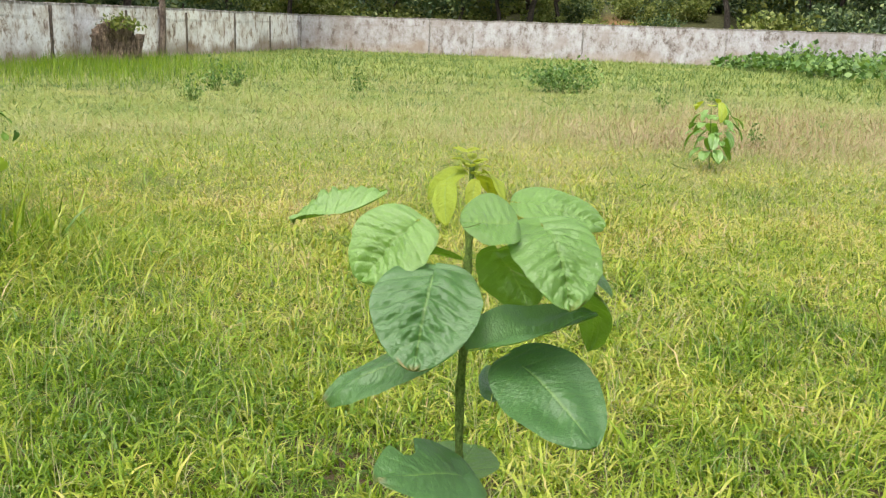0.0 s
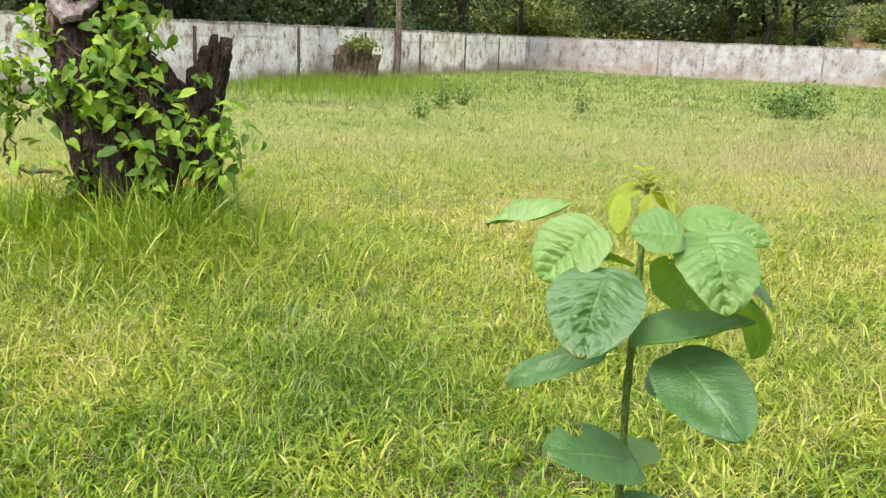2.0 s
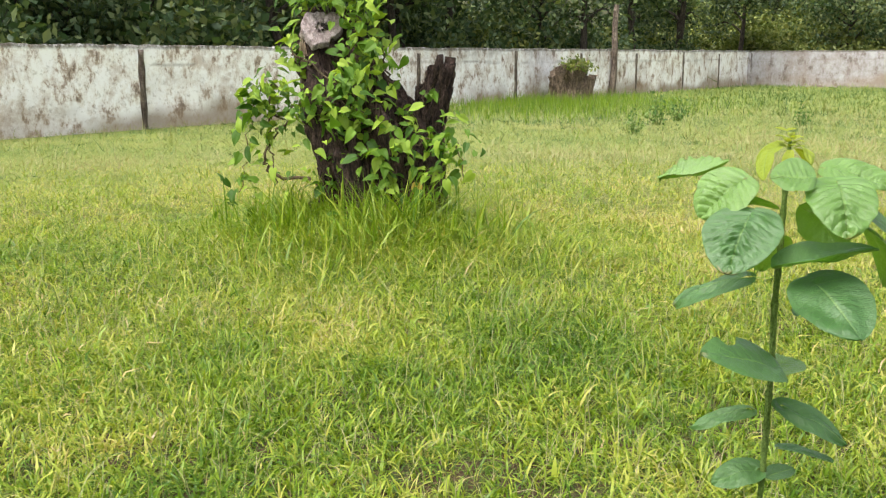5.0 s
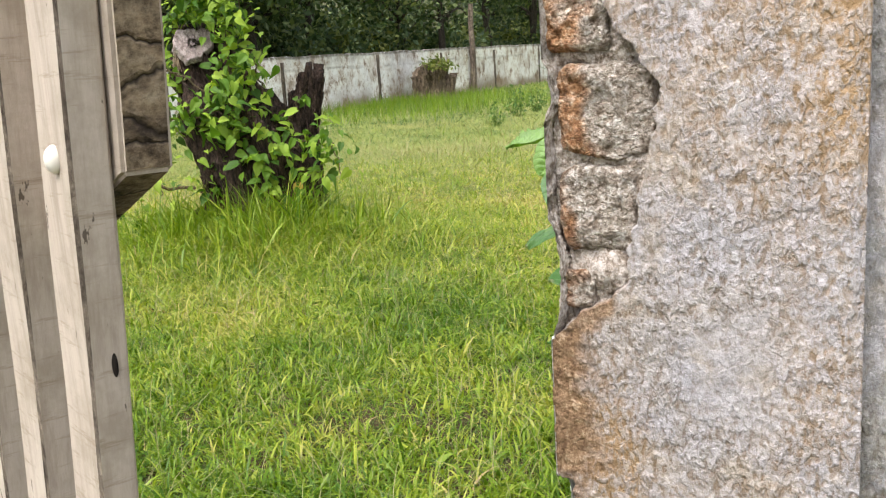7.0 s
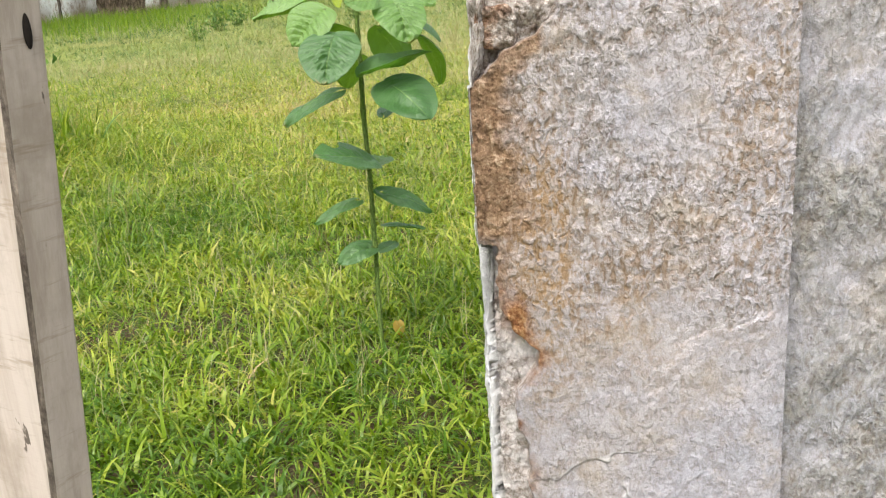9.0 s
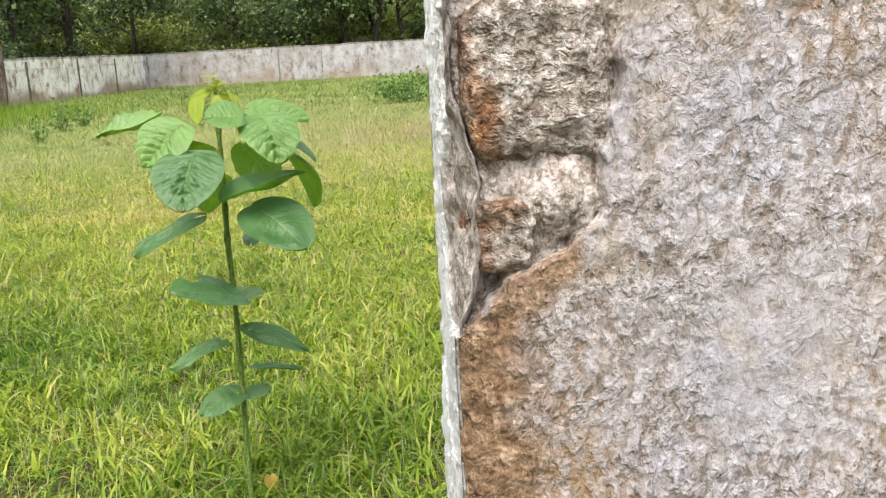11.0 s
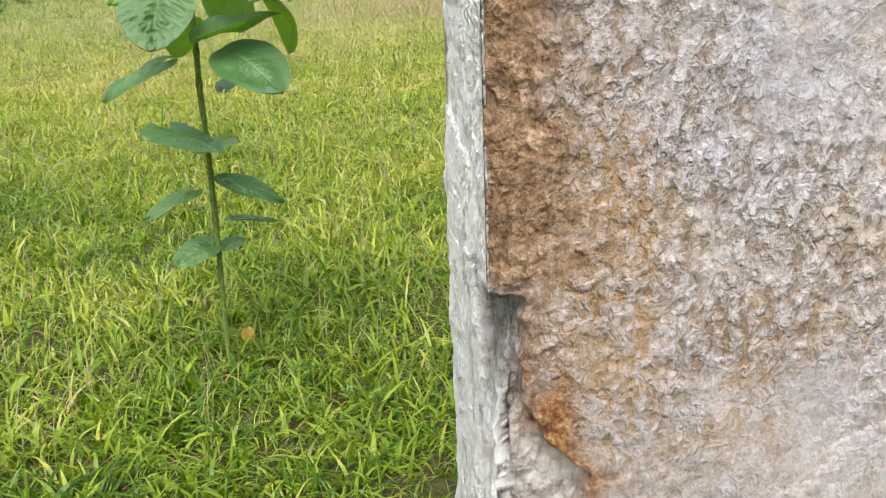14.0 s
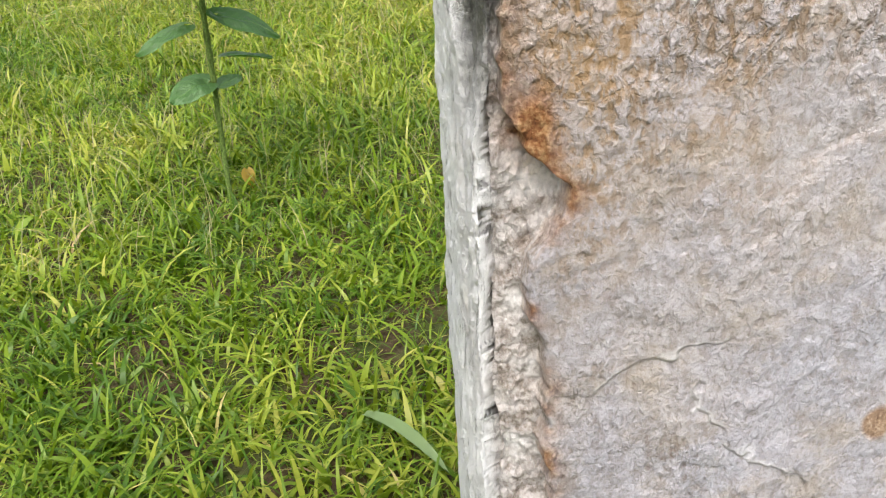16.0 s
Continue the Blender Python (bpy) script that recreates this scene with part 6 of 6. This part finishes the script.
def scatter(rng, n, near, far, a0=-72.0, a1=46.0, clump=0.0, per=1):
    """Points in a fan before the gate, at even density, in tufts."""
    m = max(1, n // per)
    r = np.sqrt(rng.uniform(near**2, far**2, m))
    a = np.radians(rng.uniform(a0, a1, m))
    x, y = EYE[0] - r * np.sin(a), EYE[1] + r * np.cos(a)
    x, y = np.repeat(x, per), np.repeat(y, per)
    x, y = x + rng.normal(0, 1, len(x)) * clump, y + rng.normal(0, 1, len(y)) * clump
    keep = outside(x, y) < -0.05
    du, dv = (x - PF[0]) * PU[0] + (y - PF[1]) * PU[1], (x - PF[0]) * PV[0] + (y - PF[1]) * PV[1]
    keep &= ~((du > -0.01) & (dv > -0.01) & (dv < 0.28))
    return x[keep], y[keep]


def build_grass():
    rng = np.random.default_rng(100)
    # near lawn, in tufts of broad blades
    x, y = scatter(rng, 150000, 0.2, 6.6, clump=0.03, per=8)
    keep = rng.random(len(x)) < np.clip((6.6 - np.hypot(x - EYE[0], y - EYE[1])) / 2.4, 0, 1)
    x, y = x[keep], y[keep]
    thin = fractal(np.stack([x, y, 0 * x], -1) * 1.7, 3, 51) + rng.normal(0, 0.25, len(x))
    keep = (thin > -0.75) & (np.hypot(x + 0.043, y + 0.418) > 0.05 + 0.03 * rng.random(len(x)))
    x, y = x[keep], y[keep]
    n = len(x)
    tuft = np.repeat(rng.normal(0, 1, n // 5 + 1), 5)[:n]
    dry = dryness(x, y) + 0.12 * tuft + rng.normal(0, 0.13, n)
    ln = 0.084 * np.exp(rng.normal(0, 0.30, n)) * (1 + 0.25 * fractal(np.stack([x, y, 0 * x], -1) * 0.9, 2, 53))
    blades("grass_near", x, y, ln, 0.0102 * np.exp(rng.normal(0, 0.27, n)), np.clip(rng.normal(0.82, 0.26, n), 0.3, 1.2), rng, 4, dry, GRASS,
           "thick mown grass with broad bright green and yellowing blades")
    # low thatch under it
    x, y = scatter(rng, 60000, 0.2, 5.2, clump=0.05, per=3)
    n = len(x)
    blades("thatch", x, y, 0.075 * np.exp(rng.normal(0, 0.3, n)), 0.005 * np.exp(rng.normal(0, 0.3, n)), np.clip(rng.normal(0.9, 0.15, n), 0.3, 1.1), rng, 2,
           np.clip(rng.normal(0.14, 0.33, n), 0, 1), GRASS, "low matted thatch of half-dry grass")
    # middle lawn
    x, y = scatter(rng, 250000, 4.6, 15.0, clump=0.05, per=8)
    xn, yn = scatter(rng, 110000, 4.4, 9.5, clump=0.05, per=8)
    x, y = np.concatenate([x, xn]), np.concatenate([y, yn])
    keep = rng.random(len(x)) < np.clip((15.0 - np.hypot(x - EYE[0], y - EYE[1])) / 5, 0, 1)
    x, y = x[keep], y[keep]
    n = len(x)
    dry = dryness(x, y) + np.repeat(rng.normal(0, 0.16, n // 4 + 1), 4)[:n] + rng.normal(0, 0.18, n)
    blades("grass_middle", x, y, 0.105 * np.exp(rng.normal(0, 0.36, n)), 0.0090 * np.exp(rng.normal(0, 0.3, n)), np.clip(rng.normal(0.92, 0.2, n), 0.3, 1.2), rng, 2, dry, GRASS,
           "lawn of bright yellow-green grass")
    # far lawn
    x, y = scatter(rng, 230000, 9.5, 28.0, clump=0.08, per=6)
    keep = rng.random(len(x)) < np.clip((np.hypot(x - EYE[0], y - EYE[1]) - 9.5) / 5, 0, 1)
    x, y = x[keep], y[keep]
    n = len(x)
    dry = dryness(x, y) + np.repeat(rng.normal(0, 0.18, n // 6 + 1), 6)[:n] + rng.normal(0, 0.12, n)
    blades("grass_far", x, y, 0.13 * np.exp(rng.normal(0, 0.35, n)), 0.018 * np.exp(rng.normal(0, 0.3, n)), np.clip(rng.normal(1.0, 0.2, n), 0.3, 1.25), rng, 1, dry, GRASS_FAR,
           "rough yellow-green grass in the middle of the lot")
    x, y = scatter(rng, 190000, 27.0, 62.0, clump=0.12, per=4)
    n = len(x)
    dry = dryness(x, y) + rng.normal(0, 0.18, n)
    blades("grass_distant", x, y, 0.22 * np.exp(rng.normal(0, 0.35, n)), 0.04 * np.exp(rng.normal(0, 0.3, n)), np.clip(rng.normal(0.75, 0.25, n), 0.05, 1.1), rng, 1, dry, GRASS_FAR,
           "rough grass below the far walls")
    # fine seed stems over the lawn, reddish in places
    x, y = scatter(rng, 5000, 2.2, 6.0)
    n = len(x)
    blades("seed_stems", x, y, rng.uniform(0.14, 0.30, n), np.full(n, 0.003), np.clip(rng.normal(0.55, 0.3, n), 0, 1), rng, 3, rng.uniform(0, 0.55, n), SEED, "thin pale seed stalks over the lawn")
    x, y = scatter(rng, 60000, 5.5, 16.0)
    n = len(x)
    red = rusty(x, y)
    keep = rng.random(n) < 0.30 + 0.7 * red
    x, y, red = x[keep], y[keep], red[keep]
    n = len(x)
    blades("seed_stems_middle", x, y, rng.uniform(0.2, 0.40, n), np.full(n, 0.004), np.clip(rng.normal(0.8, 0.3, n), 0, 1.2), rng, 3, 0.35 * rng.random(n) + 0.65 * red, SEED,
           "pale and reddish seed stalks standing above the grass")
    x, y = scatter(rng, 80000, 14.0, 30.0)
    n = len(x)
    red = rusty(x, y)
    keep = rng.random(n) < 0.2 + 0.8 * red
    x, y, red = x[keep], y[keep], red[keep]
    n = len(x)
    blades("seed_stems_far", x, y, rng.uniform(0.25, 0.45, n), np.full(n, 0.010), np.clip(rng.normal(0.85, 0.3, n), 0, 1.2), rng, 2, 0.35 * rng.random(n) + 0.65 * red, SEED,
           "haze of reddish seed stalks over the far grass")
    # rank grass round the stump
    n = 3200
    a, r = rng.uniform(0, 2 * np.pi, n), np.abs(rng.normal(0.55, 0.28, n))
    x, y = -2.45 + 1.35 * r * np.cos(a), 5.12 + 0.9 * r * np.sin(a)
    tall = 0.75 + 0.45 * lattice(np.stack([x * 3, y * 3, 0 * x], -1), 91)
    blades("rank_grass", x, y, rng.uniform(0.30, 0.85, n) * tall * np.clip(1.5 - 0.7 * r, 0.4, 1), rng.uniform(0.008, 0.022, n), np.clip(rng.normal(0.6, 0.28, n), 0, 1.1), rng, 5, np.clip(rng.normal(0.30, 0.15, n), 0, 1), GRASS,
           "long lush blades crowding round the stump")
    n = 17000
    a, r = rng.uniform(0, 2 * np.pi, n), np.abs(rng.normal(0, 1.15, n))
    x, y = -2.2 + 1.35 * r * np.cos(a), 4.9 + 1.0 * r * np.sin(a)
    keep = (y > -1)
    x, y, r = x[keep], y[keep], r[keep]
    n = len(x)
    blades("rank_grass_edge", x, y, rng.uniform(0.22, 0.52, n) * np.clip(1.2 - 0.42 * r, 0.3, 1), rng.uniform(0.004, 0.011, n), np.clip(rng.normal(0.9, 0.22, n), 0.2, 1.2), rng, 4, np.clip(rng.normal(0.42, 0.22, n), 0, 1), GRASS,
           "uncut tangled grass spreading round the stump")
    # rank grass by the far stump
    n = 9000
    x, y = rng.normal(-3.0, 2.6, n), rng.normal(28.5, 3.2, n)
    keep = outside(x, y) < -0.3
    x, y = x[keep], y[keep]
    n = len(x)
    blades("rank_grass_far", x, y, rng.uniform(0.25, 0.6, n), rng.uniform(0.02, 0.035, n), np.clip(rng.normal(0.4, 0.2, n), 0, 1), rng, 1, np.clip(rng.normal(0.22, 0.1, n), 0, 1), GRASS,
           "lush green grass in front of the far stump")
    # lawn to either side of and behind the gate
    m = 46000
    r, a = 9.0 * np.sqrt(rng.random(m)), np.radians(rng.uniform(46, 288, m))
    x, y = EYE[0] - r * np.sin(a), EYE[1] + r * np.cos(a)
    du, dv = (x - PF[0]) * PU[0] + (y - PF[1]) * PU[1], (x - PF[0]) * PV[0] + (y - PF[1]) * PV[1]
    keep = ~((du > -0.01) & (dv > -0.01) & (dv < 0.28))
    x, y = x[keep], y[keep]
    n = len(x)
    blades("grass_outside", x, y, 0.11 * np.exp(rng.normal(0, 0.3, n)), 0.020 * np.exp(rng.normal(0, 0.3, n)), np.clip(rng.normal(0.8, 0.2, n), 0.2, 1.1), rng, 1, dryness(x, y) + rng.normal(0, 0.15, n), GRASS,
           "rough trodden grass beside the gate")
    # tall single stalks
    stalks = [(-0.17, 8.8, 0.95), (0.15, 9.2, 0.7), (-1.35, 5.3, 0.8), (-1.15, 5.6, 0.95), (-0.95, 5.0, 0.6), (-1.55, 3.1, 0.5), (-1.75, 3.3, 0.6)]
    x, y = np.array([s[0] for s in stalks for _ in range(3)]), np.array([s[1] for s in stalks for _ in range(3)])
    n = len(x)
    blades("tall_stalks", x + rng.normal(0, 0.03, n), y + rng.normal(0, 0.03, n), np.array([s[2] for s in stalks for _ in range(3)]) * rng.uniform(0.7, 1.05, n), np.full(n, 0.007),
           np.clip(rng.normal(0.22, 0.08, n), 0, 1), rng, 5, np.full(n, 0.2), GRASS, "single tall grass stalks")


build_grass()


def fallen_leaf():
    me = small_leaf(0.09, 0.06, 2)
    me.materials.append(YELLOW_LEAF)
    o = new("fallen_leaf", me)
    o.matrix_basis = leaf_pose((0.073, 0.06, 0.10), (0.075, 0.03, 0.02), (-0.3, -1, 0.3), 0) @ Matrix.Scale(0.75, 4)
    tagged(o, "yellow leaf caught upright in the grass", "leaf")


fallen_leaf()


def broad_blade():
    """A single broad grey-green blade lying over the grass near the pillar."""
    n = 14
    t = np.linspace(0, 1, n)
    mid = bent((-0.078, -1.287, 0.05), (-0.008, -1.536, 0.045), 0.03, n)
    half = 0.014 * np.sin(np.pi * np.clip(0.12 + 0.88 * t, 0, 1)) ** 0.6
    side = np.array([0.94, 0.28, 0.15])
    v = np.stack([mid - side * half[:, None] + [0, 0, 0.004], mid, mid + side * half[:, None] + [0, 0, 0.004]], 1).reshape(-1, 3)
    me = mesh_np("grass_blade", v, quads=grid_quads(n, 3))
    tagged(part_mesh("grass_blade", me, DULL_BLADE), "single broad grey-green blade bent over the lawn", "grass")


DULL_BLADE = leafy("dull_broad_blade", [(0, (0.17, 0.25, 0.10)), (1, (0.2, 0.28, 0.12))], key=None, rough=0.5, through_light=0.25)
broad_blade()
